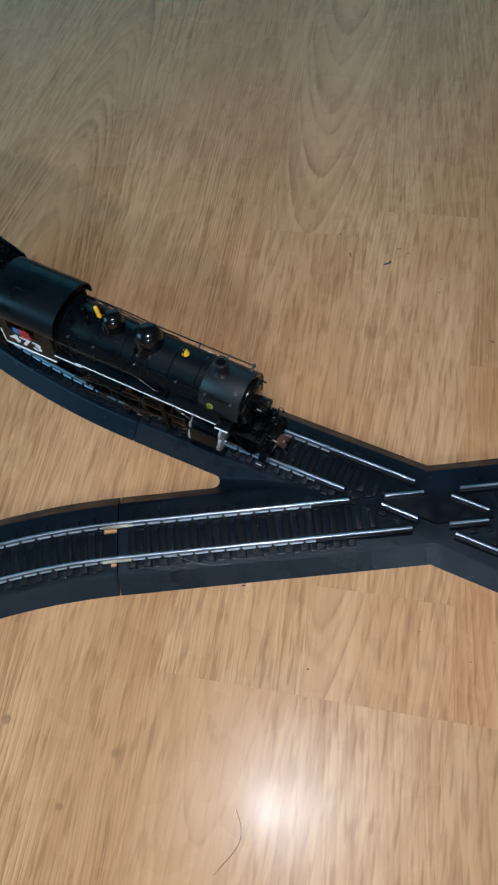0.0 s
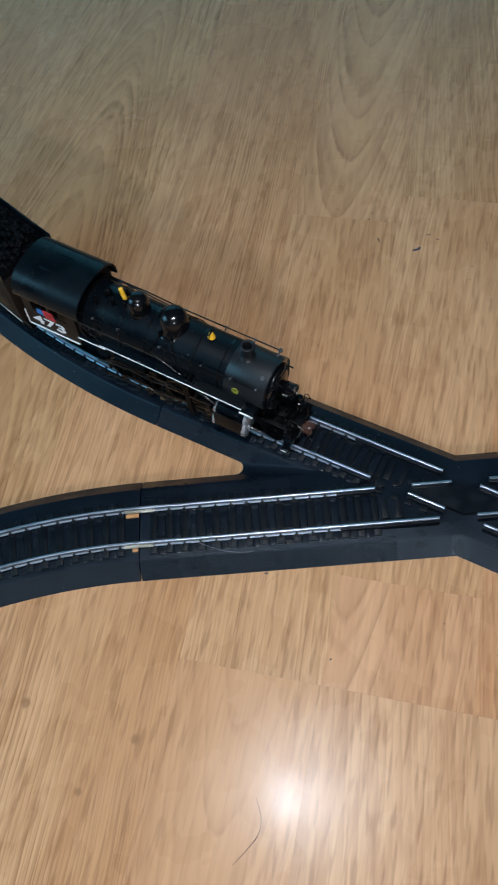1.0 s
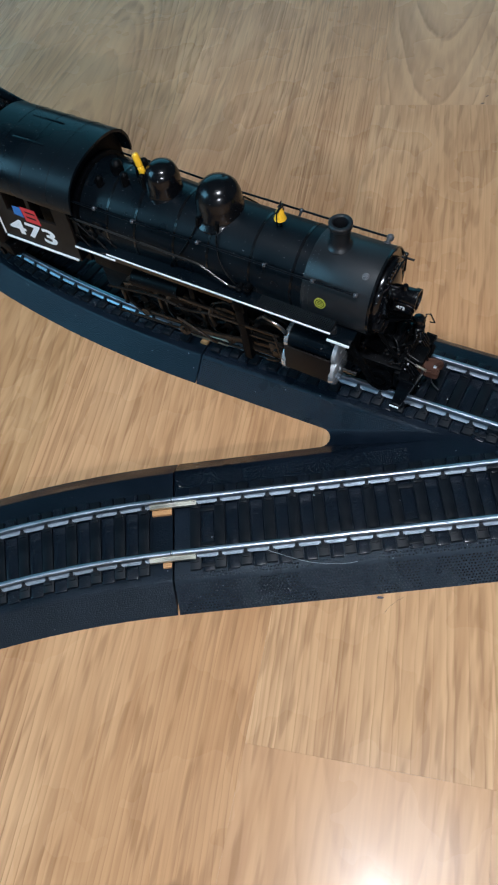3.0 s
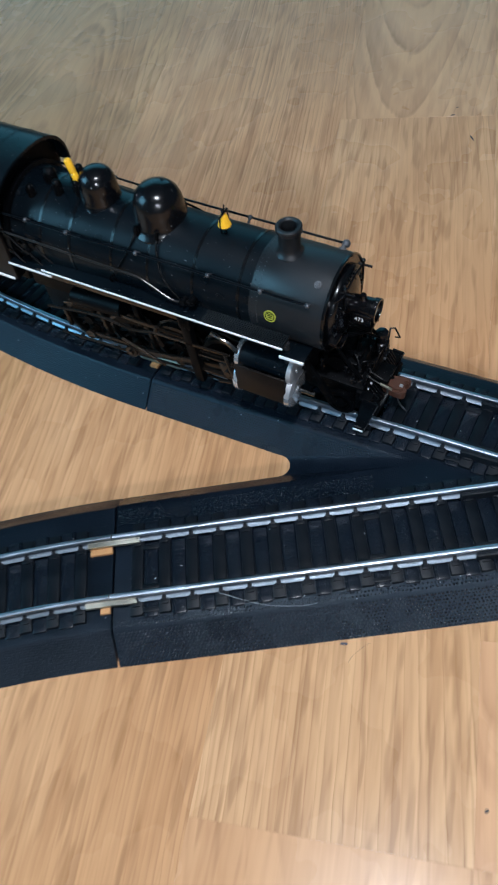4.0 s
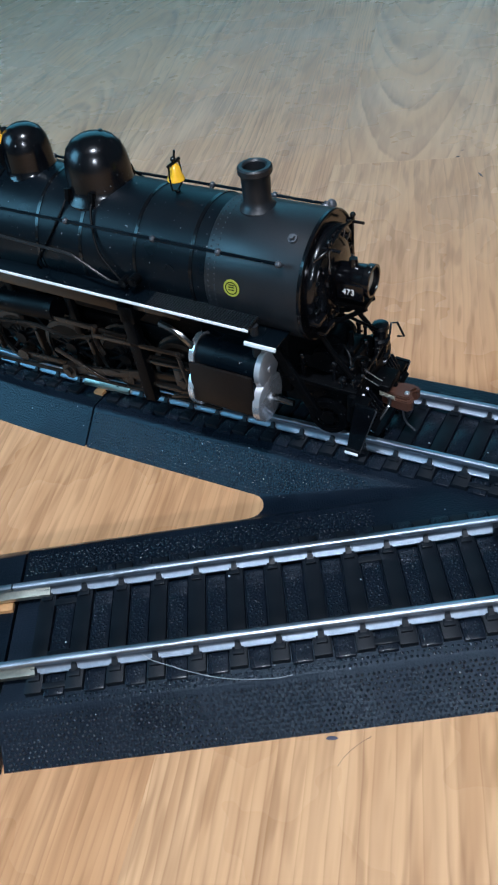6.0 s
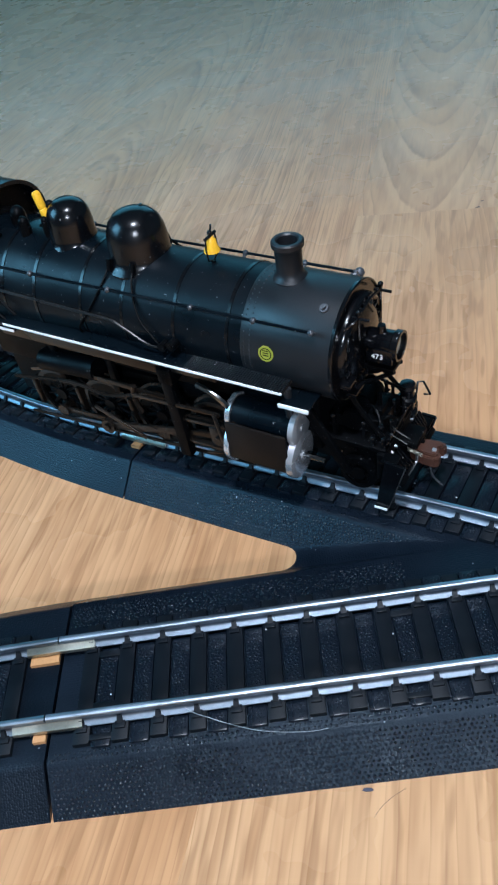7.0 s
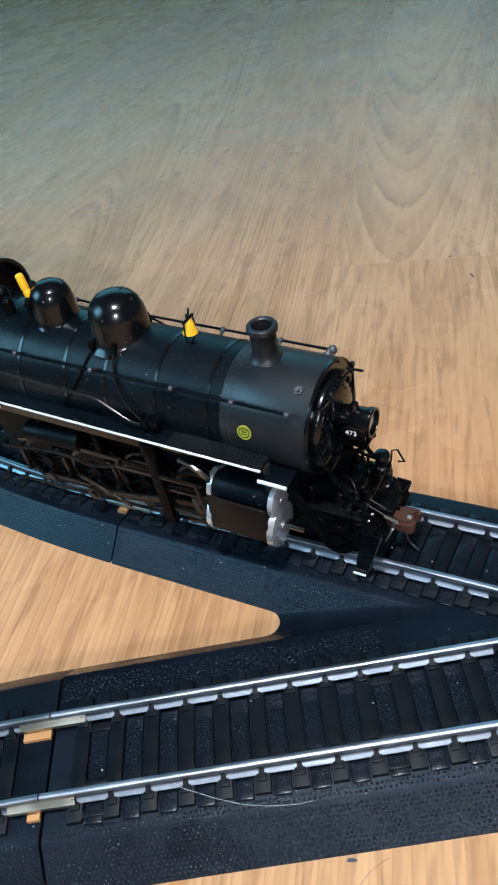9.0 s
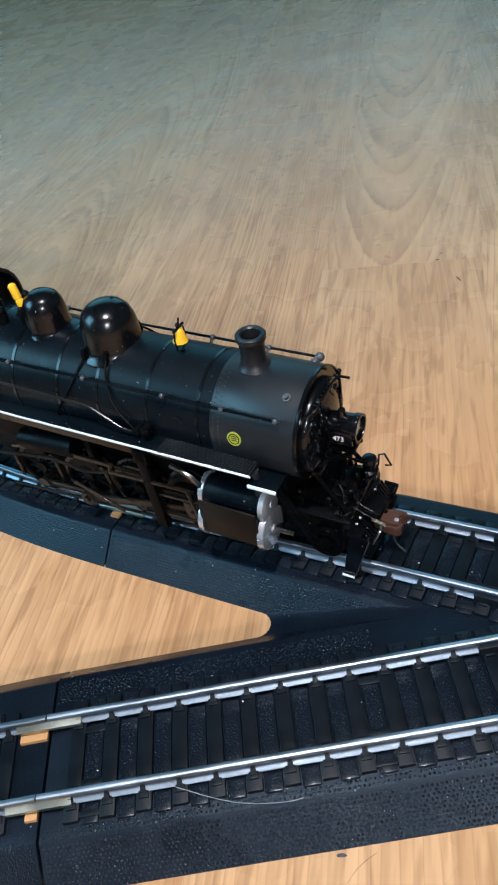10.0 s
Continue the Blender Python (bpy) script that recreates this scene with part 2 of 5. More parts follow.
def lathe(bm, profile, m, seg=32, closed=False):
    """Turns a profile of (radius, height) about local z of m."""
    rings = []
    for r, z in profile:
        if r < 1e-6:
            rings.append([bm.verts.new(m @ Vector((0, 0, z)))])
        else:
            rings.append([bm.verts.new(m @ Vector((r * math.cos(2 * math.pi * k / seg), r * math.sin(2 * math.pi * k / seg), z))) for k in range(seg)])
    pairs = list(zip(rings, rings[1:])) + ([(rings[-1], rings[0])] if closed else [])
    for a, b in pairs:
        for k in range(seg):
            q = [a[k % len(a)], a[(k + 1) % len(a)], b[(k + 1) % len(b)], b[k % len(b)]]
            q = list(dict.fromkeys(q))
            if len(q) > 2:
                bm.faces.new(q)


def tube(bm, pts, r, seg=8):
    """A bent wire or pipe through points."""
    pts = [Vector(p) for p in pts]
    rings, up = [], None
    for i, p in enumerate(pts):
        d = (pts[min(i + 1, len(pts) - 1)] - pts[max(i - 1, 0)]).normalized()
        if up is None:
            up = d.orthogonal().normalized()
        up = (up - d * up.dot(d)).normalized()
        side = d.cross(up)
        rings.append([bm.verts.new(p + r * (math.cos(2 * math.pi * k / seg) * up + math.sin(2 * math.pi * k / seg) * side)) for k in range(seg)])
    for a, b in zip(rings, rings[1:]):
        for k in range(seg):
            bm.faces.new((a[k], a[(k + 1) % seg], b[(k + 1) % seg], b[k]))
    bm.faces.new(rings[0][::-1])
    bm.faces.new(rings[-1])


def curve_pts(ctrl, n=8):
    """Smooth points through control points."""
    c = [Vector(p) for p in ctrl]
    c = [2 * c[0] - c[1]] + c + [2 * c[-1] - c[-2]]
    out = []
    for i in range(1, len(c) - 2):
        for k in range(n):
            t = k / n
            a, b, d, e = c[i - 1], c[i], c[i + 1], c[i + 2]
            out.append(0.5 * (2 * b + (d - a) * t + (2 * a - 5 * b + 4 * d - e) * t * t + (3 * b - a - 3 * d + e) * t ** 3))
    return out + [c[-2]]


def sheet(bm, pts, lo, hi, bevel=0.0):
    """A plate: the outline pts (x, y) raised from lo to hi."""
    bottom = [bm.verts.new((x, y, lo)) for x, y in pts]
    top = [bm.verts.new((x, y, hi)) for x, y in pts]
    bm.faces.new(bottom[::-1])
    bm.faces.new(top)
    k = len(pts)
    for i in range(k):
        bm.faces.new((bottom[i], bottom[(i + 1) % k], top[(i + 1) % k], top[i]))


def writing(name, words, size, m, mat, parent, thick=0.03, bold=0.0):
    """Lettering in the built-in font as a mesh part; m places its centre, in millimetres."""
    cu = bpy.data.curves.new(name, "FONT")
    cu.offset = bold
    cu.body, cu.size, cu.extrude, cu.align_x, cu.align_y = words, size, thick, "CENTER", "CENTER"
    tmp = bpy.data.objects.new(name, cu)
    scene.collection.objects.link(tmp)
    bpy.context.view_layer.update()
    me = bpy.data.meshes.new_from_object(tmp.evaluated_get(bpy.context.evaluated_depsgraph_get()))
    bpy.data.objects.remove(tmp)
    me.transform(Matrix.Scale(0.001, 4) @ m)
    me.materials.clear()
    me.materials.append(mat)
    me.name = name
    ob = new(name, me)
    ob.parent = parent
    return ob


def new_thing(name, m, label, category, group=""):
    ob = new(name)
    ob.empty_display_size = 0.01
    ob.matrix_world = m
    return tagged(ob, label, category, group)


def mm(x, y, z):
    return Vector((x, y, z)) * 0.001


# ---------------------------------------------------------------- the room
def wall(name, lo, hi, hole=None, axis=0):
    """A wall slab with an optional rectangular opening (along, z)."""
    bm = bmesh.new()
    if not hole:
        box(bm, lo, hi)
    else:
        a0, a1, z0, z1 = hole
        k = 1 - axis
        for p0, p1, q0, q1 in ((lo[k], a0, lo[2], hi[2]), (a1, hi[k], lo[2], hi[2]), (a0, a1, lo[2], z0), (a0, a1, z1, hi[2])):
            l, h = list(lo), list(hi)
            l[k], h[k], l[2], h[2] = p0, p1, q0, q1
            box(bm, l, h)
    return tagged(finish(name, bm, WALL, smooth=0), kind="structure")


wall("wall_west", (-1500, -1500, -8), (-1400, 2300, 2400), (-400, 1100, 250, 1750), 0)
wall("wall_north", (-1500, 2200, -8), (1800, 2300, 2400), (-1260, 940, 400, 1700), 1)
wall("wall_east", (1700, -1500, -8), (1800, 2200, 2400))
wall("wall_south", (-1400, -1500, -8), (1700, -1400, 2400))
bm = bmesh.new()
box(bm, (-1500, -1500, 2403), (1800, 2300, 2480))
tagged(finish("ceiling", bm, CEIL, smooth=0), kind="structure")

# floor: oak strips laid along one slanting grain direction
GRAIN = radians(75.0)
GX, GY = Vector((math.sin(GRAIN), -math.cos(GRAIN), 0)), Vector((math.cos(GRAIN), math.sin(GRAIN), 0))
bm = bmesh.new()
box(bm, (-1500, -1500, -28), (1800, 2300, -8))
floor = tagged(finish("floor", bm, FLOORDARK, smooth=0), "honey oak strip floor with dark seams and small scuffs", "floor", kind="structure")

# each strip: its two edges across the grain, end joints along it, and for each length the axis of its grain arcs and their turn
STRIPS = [
    (-90, -60, [20], [(-66, 0), (-70, 1)]),
    (-60, -41, [-10, 50], [(-50, 0), (-49, 1), (-50, 0)]),
    (-41, -34.8, [22], [(-38, 0), (-33, 1)]),
    (-34.8, -28.5, [44], [(-29, 0), (-37, 0)]),
    (-28.5, -22.2, [8], [(-22, 1), (-27, 0)]),
    (-22.2, -16.0, [-9, 78], [(-20, 0), (-11, 1), (-20, 0)]),
    (-16.0, -6.4, [], [(-11.2, 1)]),
    (-6.4, 2.65, [60], [(-12.5, 1), (-2, 0)]),
    (2.65, 8.9, [-5.55, 21.7, 64], [(5.6, 0), (14.5, 0), (4.9, 0), (6, 1)]),
    (8.9, 15.2, [-5.55, -0.5, 24], [(6.0, 1), (9.5, 0), (17.5, 1), (18, 0)]),
    (15.2, 21.5, [-5.55, 13.0, 70], [(12, 1), (21.5, 0), (25, 0), (18, 1)]),
    (21.5, 27.8, [30], [(24, 0), (22, 1)]),
    (27.8, 47, [5], [(34, 0), (40, 1)]),
    (47, 90, [40], [(60, 0), (70, 1)]),
]
# planks that are paler, greyer or warmer than their neighbours
TINTS = {(2.65, 21.7): (1.05, 1.08, 1.13, 1.0), (-6.4, -280.0): (1.03, 1.02, 1.03, 1.15), (-16.0, -280.0): (0.98, 1.0, 1.02, 1.2), (8.9, 24): (0.98, 1.0, 1.02, 1), (2.65, -280.0): (1.0, 1.0, 1.06, 0.5), (8.9, -280.0): (1.0, 1.0, 1.05, 0.55), (15.2, -280.0): (1.0, 1.0, 1.04, 0.6), (8.9, -5.55): (1.0, 0.97, 1.04, 0.7), (15.2, -5.55): (1.0, 0.96, 1.05, 0.9), (8.9, -0.5): (1.0, 1.0, 1.02, 0.8), (2.65, -5.55): (1.0, 1.0, 1.0, 0.75)}
TURN = Matrix.Rotation(GRAIN - radians(90), 4, "Z")
# the same strips go on to the walls on both sides
for k in range(1, 19):
    for side in (-1, 1):
        c = side * (90 + 8.4 * k) if side < 0 else 90 + 8.4 * (k - 1)
        g = (k * 53 + side * 37) % 140 - 70
        STRIPS.append((c, c + 8.4, [g - 90, g, g + 95], [(c + 3 * side, 0), (c + 6, 1), (c + 12, 0), (c - 5, 1)]))


def lay_plank(c0, c1, g0, g1, ax, flip):
    """One strip between two end joints, cut off at the walls; its own axis carries the grain."""
    m = TURN @ Matrix.Translation(mm(ax * 10, 0, 0))
    if flip:
        m = m @ Matrix.Rotation(math.pi, 4, "Z")
    bm = bmesh.new()
    lo, hi = ((c0 - ax) * 10 + 0.010, g0 * 10 + 0.014), ((c1 - ax) * 10 - 0.010, g1 * 10 - 0.014)
    if flip:
        lo, hi = (-hi[0], -hi[1]), (-lo[0], -lo[1])
    box(bm, (*lo, -7.9), (*hi, 0))
    top = [e for e in bm.edges if all(v.co.z > -1 for v in e.verts)]
    bmesh.ops.bevel(bm, geom=top, offset=0.022, segments=1, affect="EDGES")
    back = Matrix.Scale(1000, 4) @ m.inverted() @ Matrix.Scale(0.001, 4)
    for co, no in (((-1400, 0, 0), (-1, 0, 0)), ((1700, 0, 0), (1, 0, 0)), ((0, -1400, 0), (0, -1, 0)), ((0, 2200, 0), (0, 1, 0))):
        cut = bmesh.ops.bisect_plane(bm, geom=bm.verts[:] + bm.edges[:] + bm.faces[:], plane_co=back @ Vector(co), plane_no=back.to_3x3() @ Vector(no), clear_outer=True)
        rim = [e for e in cut["geom_cut"] if isinstance(e, bmesh.types.BMEdge)]
        if rim:
            bmesh.ops.holes_fill(bm, edges=rim)
    if not bm.faces:
        bm.free()
        return
    plank = finish("plank", bm, WOOD, floor, smooth=0)
    plank.matrix_basis = m
    if (c0, g0) in TINTS:
        plank.color = TINTS[c0, g0]


for c0, c1, joints, axes in STRIPS:
    stops = [-280.0] + joints + [290.0]
    for (g0, g1), (ax, flip) in zip(zip(stops, stops[1:]), axes):
        lay_plank(c0, c1, g0, g1, ax, flip)

# ---------------------------------------------------------------- the tracks
RAIL_TOP = 11.5
CROSS = Vector((145.1, 0, 0))
ANGLE = radians(31.3)
BED, TOP, HALF = 23.4, 16.4, 8.9
WIDE, WIDE_TOP = 28.4, 20.8
RAIL_PROFILE = [(-1.25, 8.6), (1.25, 8.6), (1.25, 8.85), (0.55, 9.25), (0.42, 9.6), (0.42, 10.3), (0.62, 10.5), (0.64, 11.1), (0.60, 11.4), (0.50, 11.5), (-0.50, 11.5), (-0.60, 11.4), (-0.64, 11.1), (-0.62, 10.5), (-0.42, 10.3), (-0.42, 9.6), (-0.55, 9.25), (-1.25, 8.85)]


def sweep(bm, profile, stations):
    """Lofts a closed (y, z) profile through poses whose local x is the way along."""
    rings = [[bm.verts.new(m @ Vector((0, y, z))) for y, z in profile] for m in stations]
    k = len(profile)
    for a, b in zip(rings, rings[1:]):
        for i in range(k):
            bm.faces.new((a[i], a[(i + 1) % k], b[(i + 1) % k], b[i]))
    bm.faces.new(rings[0][::-1])
    bm.faces.new(rings[-1])


def straight(origin, heading):
    base = Matrix.Translation(origin) @ Matrix.Rotation(heading, 4, "Z")
    return lambda d: base @ Matrix.Translation((d, 0, 0))


def bend(origin, heading, radius, side):
    """An arc that starts at origin and turns to the side (1: left, -1: right)."""
    base = Matrix.Translation(origin) @ Matrix.Rotation(heading, 4, "Z")

    def at(d):
        a = d / radius
        return base @ Matrix.Translation((radius * math.sin(a), side * radius * (1 - math.cos(a)), 0)) @ Matrix.Rotation(a * side, 4, "Z")
    return at


def clip(bm, x, y, side):
    """A moulded spike: a wide foot and a tapered tongue against the rail."""
    box(bm, (x - 1.05, min(y + side * 0.9, y + side * 2.5), 8.3), (x + 1.05, max(y + side * 0.9, y + side * 2.5), 8.95), 0.14)
    lo = [(x - 0.65, y + side * 1.8), (x + 0.65, y + side * 1.8), (x + 0.65, y + side * 0.4), (x - 0.65, y + side * 0.4)]
    hi = [(x - 0.38, y + side * 0.85), (x + 0.38, y + side * 0.85), (x + 0.38, y + side * 0.4), (x - 0.38, y + side * 0.4)]
    low, top = [bm.verts.new((*p, 8.7)) for p in lo], [bm.verts.new((*p, 9.95)) for p in hi]
    bm.faces.new(top)
    for i in range(4):
        bm.faces.new((low[i], low[(i + 1) % 4], top[(i + 1) % 4], top[i]))


def make_tie():
    bm = bmesh.new()
    box(bm, (-1.6, -13.6, 6.6), (1.6, 13.6, 8.5), 0.16)
    for y in (-HALF, HALF):
        for side in (-1, 1):
            clip(bm, 0.0, y, side)
    return bm


TIE_OB = None


def lay_tie(parent, m):
    global TIE_OB
    if TIE_OB is None:
        TIE_OB = part("tie", make_tie(), TIE, parent)
        ob = TIE_OB
    else:
        ob = shared("tie", TIE_OB, parent, Matrix())
    ob.matrix_basis = Matrix.Translation(m.translation * 0.001) @ m.to_3x3().to_4x4()


def lay_rail(parent, at, y, d0, d1, step=6.0):
    bm = bmesh.new()
    k = max(1, int(abs(d1 - d0) / step))
    sweep(bm, [(y + a, z) for a, z in RAIL_PROFILE], [at(d0 + (d1 - d0) * i / k) for i in range(k + 1)])
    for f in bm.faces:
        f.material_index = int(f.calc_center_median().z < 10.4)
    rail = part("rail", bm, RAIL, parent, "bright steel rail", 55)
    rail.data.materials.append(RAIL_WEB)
    return rail


def joiner(parent, at, y, d):
    bm = bmesh.new()
    sweep(bm, [(y - 1.7, 8.72), (y + 1.7, 8.72), (y + 1.65, 9.5), (y + 0.7, 9.95), (y + 0.5, 10.3), (y - 0.5, 10.3), (y - 0.7, 9.95), (y - 1.65, 9.5)], [at(d - 7.0), at(d), at(d + 7.0)])
    part("rail_joiner", bm, BRASS, parent, "dull brass rail joiner")


PAD_OB = []


def lay_pad(parent, m):
    """Pebbled ballast between two ties: one block between the rails and one outside each."""
    if not PAD_OB:
        for y0, y1 in ((-7.5, 7.5), (10.0, 14.2), (-14.2, -10.0)):
            bm = bmesh.new()
            box(bm, (-1.85, y0, 7.0), (1.85, y1, 8.12), 0.25)
            rng = random.Random(3)
            verts, faces = [], []
            beads(verts, faces, Vector((-1.6, y0 + 0.3, 8.12)), Vector((1, 0, 0)), Vector((0, 1, 0)), Vector((0, 0, 1)), 3.3, y1 - y0 - 0.6, 0.72, rng, 0.8, 0.3)
            vs = [bm.verts.new(v) for v in verts]
            for f in faces:
                bm.faces.new([vs[i] for i in f])
            PAD_OB.append(part("ballast_block", bm, BEAD, parent))
        pads = PAD_OB
    else:
        pads = [shared("ballast_block", o, parent, Matrix()) for o in PAD_OB]
    for o in pads:
        o.matrix_basis = Matrix.Translation(m.translation * 0.001) @ m.to_3x3().to_4x4()


def beads(verts, faces, origin, along, across, out, length, width, pitch, rng, tall=1.0, loose=0.14):
    """Rows of small domes, staggered and slightly uneven, over a flat patch; each stands along out."""
    rows = max(1, int(width / (pitch * 0.87)))
    for j in range(rows):
        for i in range(int(length / pitch)):
            r = 0.36 * pitch * rng.uniform(0.8, 1.15)
            h = r * rng.uniform(0.5, 0.75) * tall
            c = origin + along * ((i + 0.5 * (j % 2) + 0.25 + rng.uniform(-loose, loose)) * pitch) + across * ((j + 0.5 + rng.uniform(-loose, loose)) * width / rows)
            k = len(verts)
            for ring, (f, z) in enumerate(((1.0, -0.04), (0.62, h * 0.72))):
                for m in range(6):
                    a = math.pi / 3 * (m + 0.5 * ring)
                    verts.append(c + along * (r * f * math.cos(a)) + across * (r * f * math.sin(a)) + out * z)
            verts.append(c + out * h)
            for m in range(6):
                n = (m + 1) % 6
                faces.append((k + m, k + n, k + 6 + m))
                faces.append((k + n, k + 6 + n, k + 6 + m))
                faces.append((k + 6 + m, k + 6 + n, k + 12))


def bead_part(name, verts, faces, parent, label):
    me = bpy.data.meshes.new(name)
    me.from_pydata([v * 0.001 for v in verts], [], faces)
    for p in me.polygons:
        p.use_smooth = True
    me.materials.append(BEAD)
    ob = new(name, me)
    ob.parent = parent
    tagged(ob, label, kind="stuff")
    return ob


def slope(left, left_top, right, right_top):
    """Cross section of the roadbed: foot and shoulder on each side."""
    return [(-right, 0), (left, 0), (left_top + 0.4, 6.7), (left_top, 7.15), (left_top - 0.7, 7.4), (13.6, 7.5), (-13.6, 7.5), (-right_top + 0.7, 7.4), (-right_top, 7.15), (-right_top - 0.4, 6.7)]


def curved_track(name, at, length, label, section):
    """A curved track piece that starts at d = 0, tan tabs beside the rails at its first end."""
    o = at(0).translation
    thing = new_thing(name, Matrix.Identity(4), label, "model track", "track pieces")
    bm = bmesh.new()
    k = int(length / 8)
    sweep(bm, section, [at(0.5 + (length - 0.5) * i / k) for i in range(k + 1)])
    part("roadbed", bm, SMOOTH_BED, thing, "smooth black plastic roadbed")
    d = 9.0
    while d < length:
        lay_tie(thing, at(d))
        lay_pad(thing, at(d + 3.7))
        d += 7.4
    for y in (-HALF, HALF):
        lay_rail(thing, at, y, 0.2, length)
        joiner(thing, at, y, 0.0)
    for side, lo, hi, d1 in ((-1, 1.3, 3.3, 6.5), (1, 1.3, 3.0, 3.2)):
        bm = bmesh.new()
        y = side * HALF
        sweep(bm, [(y + lo, 7.4), (y + hi, 7.4), (y + hi, 8.3), (y + lo, 8.3)], [at(0.6), at(d1)])
        part("contact_tab", bm, TAN, thing, "tan tab beside the rail end")
    return thing


# crossing: two straight tracks through one another
crossing = new_thing("track_crossing", Matrix.Translation(CROSS * 0.001), "black plastic track crossing with steel rails on the floor", "model track", "track pieces")
ARM1, ARM2 = 151.0, 155.5
A2 = Vector((-math.cos(ANGLE), math.sin(ANGLE), 0))
N2 = Vector((math.sin(ANGLE), math.cos(ANGLE), 0))


def meet(y, d):
    """Where the edge of the first strip at y meets the edge of the second at the distance d from its middle."""
    return Vector(((d - y * N2.y) / N2.x, y, 0))


def cross_outline(near, far, near2, far2, notch):
    """Outline of two crossing strips (feet or shoulders of each side), the sharp inner corners rounded by notch."""
    half = ANGLE / 2

    def rounded(corner, way):
        c = corner + way * (notch / math.sin(half))
        start = math.atan2(-way.y, -way.x)
        return [c + notch * Vector((math.cos(start + k / 8 * (math.pi - ANGLE)), math.sin(start + k / 8 * (math.pi - ANGLE)), 0)) for k in range(-4, 5)]

    way = Vector((math.cos(half), -math.sin(half), 0))
    pts = [Vector((-ARM1, -near, 0)), meet(-near, -near2), -A2 * ARM2 - N2 * near2, -A2 * ARM2 + N2 * far2]
    pts += rounded(meet(-near, far2), way)[::-1]
    pts += [Vector((ARM1, -near, 0)), Vector((ARM1, far, 0)), meet(far, far2), A2 * ARM2 + N2 * far2, A2 * ARM2 - N2 * near2]
    return pts + rounded(meet(far, -near2), -way)[::-1] + [Vector((-ARM1, far, 0))]


bm = bmesh.new()
rings = []
for inset, z, notch in ((0.0, 0, 3.8), (6.6, 6.7, 2.2), (7.0, 7.15, 1.6), (7.7, 7.45, 1.2)):
    rings.append([bm.verts.new((p.x, p.y, z)) for p in cross_outline(BED - inset, WIDE - inset, BED - inset, BED + 2 - inset, notch)])
k = len(rings[0])
for a, b in zip(rings, rings[1:]):
    for i in range(k):
        bm.faces.new((a[i], a[(i + 1) % k], b[(i + 1) % k], b[i]))
bm.faces.new(rings[0][::-1])
for tri in geometry.tessellate_polygon([[v.co for v in rings[-1]]]):
    bm.faces.new([rings[-1][i] for i in tri])
part("roadbed", bm, PEBBLE, crossing, "pebbled black plastic roadbed")

line1, line2 = straight((0, 0, 0), 0), straight((0, 0, 0), -ANGLE)
# moulded grain on the slopes and shoulders beside the two lines
rng = random.Random(11)
verts, faces = [], []
UP = Vector((0, 0, 1))
for along, side, length, first, pitch, tall in ((Vector((1, 0, 0)), Vector((0, -1, 0)), 118.0, Vector((-ARM1 + 0.6, 0, 0)), 0.96, 1.0), (-A2, -N2, 78.0, A2 * (ARM2 - 0.6), 0.8, 0.42)):
    rise = (UP * 6.7 - side * 6.6).normalized()
    face = (side * 6.7 + UP * 6.6).normalized()
    beads(verts, faces, first + side * BED, along, rise, face, length, 9.3, pitch, rng, tall)
    beads(verts, faces, first + side * 16.1 + UP * 7.4, along, -side, UP, length, 2.0, pitch, rng, tall)
beads(verts, faces, Vector((-ARM1 + 0.6, 14.3, 7.44)), Vector((1, 0, 0)), Vector((0, 1, 0)), UP, 72.0, 5.4, 0.85, rng, 0.6, 0.35)
bead_part("pebble_grain", verts, faces, crossing, "fine pebbled grain moulded on the black roadbed")
for line, arm in ((line1, ARM1), (line2, ARM2)):
    d = 41.0
    while d < arm - 3:
        for s in (-1, 1):
            lay_tie(crossing, line(s * d))
            if d + 7.4 < arm - 3:
                lay_pad(crossing, line(s * (d + 3.7)))
        d += 7.4
for line, cuts in ((line1, ((-ARM1, -13.2), (4.0, 22.0), (40.0, ARM1))), (line2, ((-ARM2, -43.0), (-24.0, -6.3), (12.2, ARM2)))):
    for d0, d1 in cuts:
        lay_rail(crossing, line, -HALF, d0, d1)
for line, cuts in ((line1, ((-ARM1, -40.0), (-23.0, -4.6), (12.7, ARM1))), (line2, ((-ARM2, -14.3), (3.9, 22.0), (43.0, ARM2)))):
    for d0, d1 in cuts:
        lay_rail(crossing, line, HALF, d0, d1)

# moulded frames between pairs of ties, inside and outside the rails
for line, d0, d1 in ((line1, -144.6, -137.2), (line1, -85.4, -78.0), (line2, 55.8, 63.2), (line2, -63.2, -55.8)):
    for y0, y1 in ((-6.6, -5.2), (5.2, 6.6), (-13.0, -11.8)):
        bm = bmesh.new()
        box(bm, (d0 + 1.5, y0, 7.3), (d1 - 1.5, y1, 8.48), 0.12, line(0))
        part("tie_link", bm, TIE, crossing)

# the frog: flat plates between the rails and check strips
bm = bmesh.new()
h = 7.0
corner = h / math.sin(ANGLE / 2)
flat = h / math.cos(ANGLE / 2)
half = ANGLE / 2
u, v = Vector((math.cos(half), -math.sin(half), 0)), Vector((math.sin(half), math.cos(half), 0))
sheet(bm, [tuple(p.xy) for p in (u * corner, v * flat, -u * corner, -v * flat)], 7.3, 10.2)
part("frog_plate", bm, TIE, crossing)
for line in (line1, line2):
    for d in (-36.6, -30.2, 30.2, 36.6):
        bm = bmesh.new()
        box(bm, (d - 1.6, -5.6, 7.2), (d + 1.6, 5.6, 8.55 if line is line1 else 8.5), 0.15, line(0))
        part("short_tie", bm, TIE, crossing)
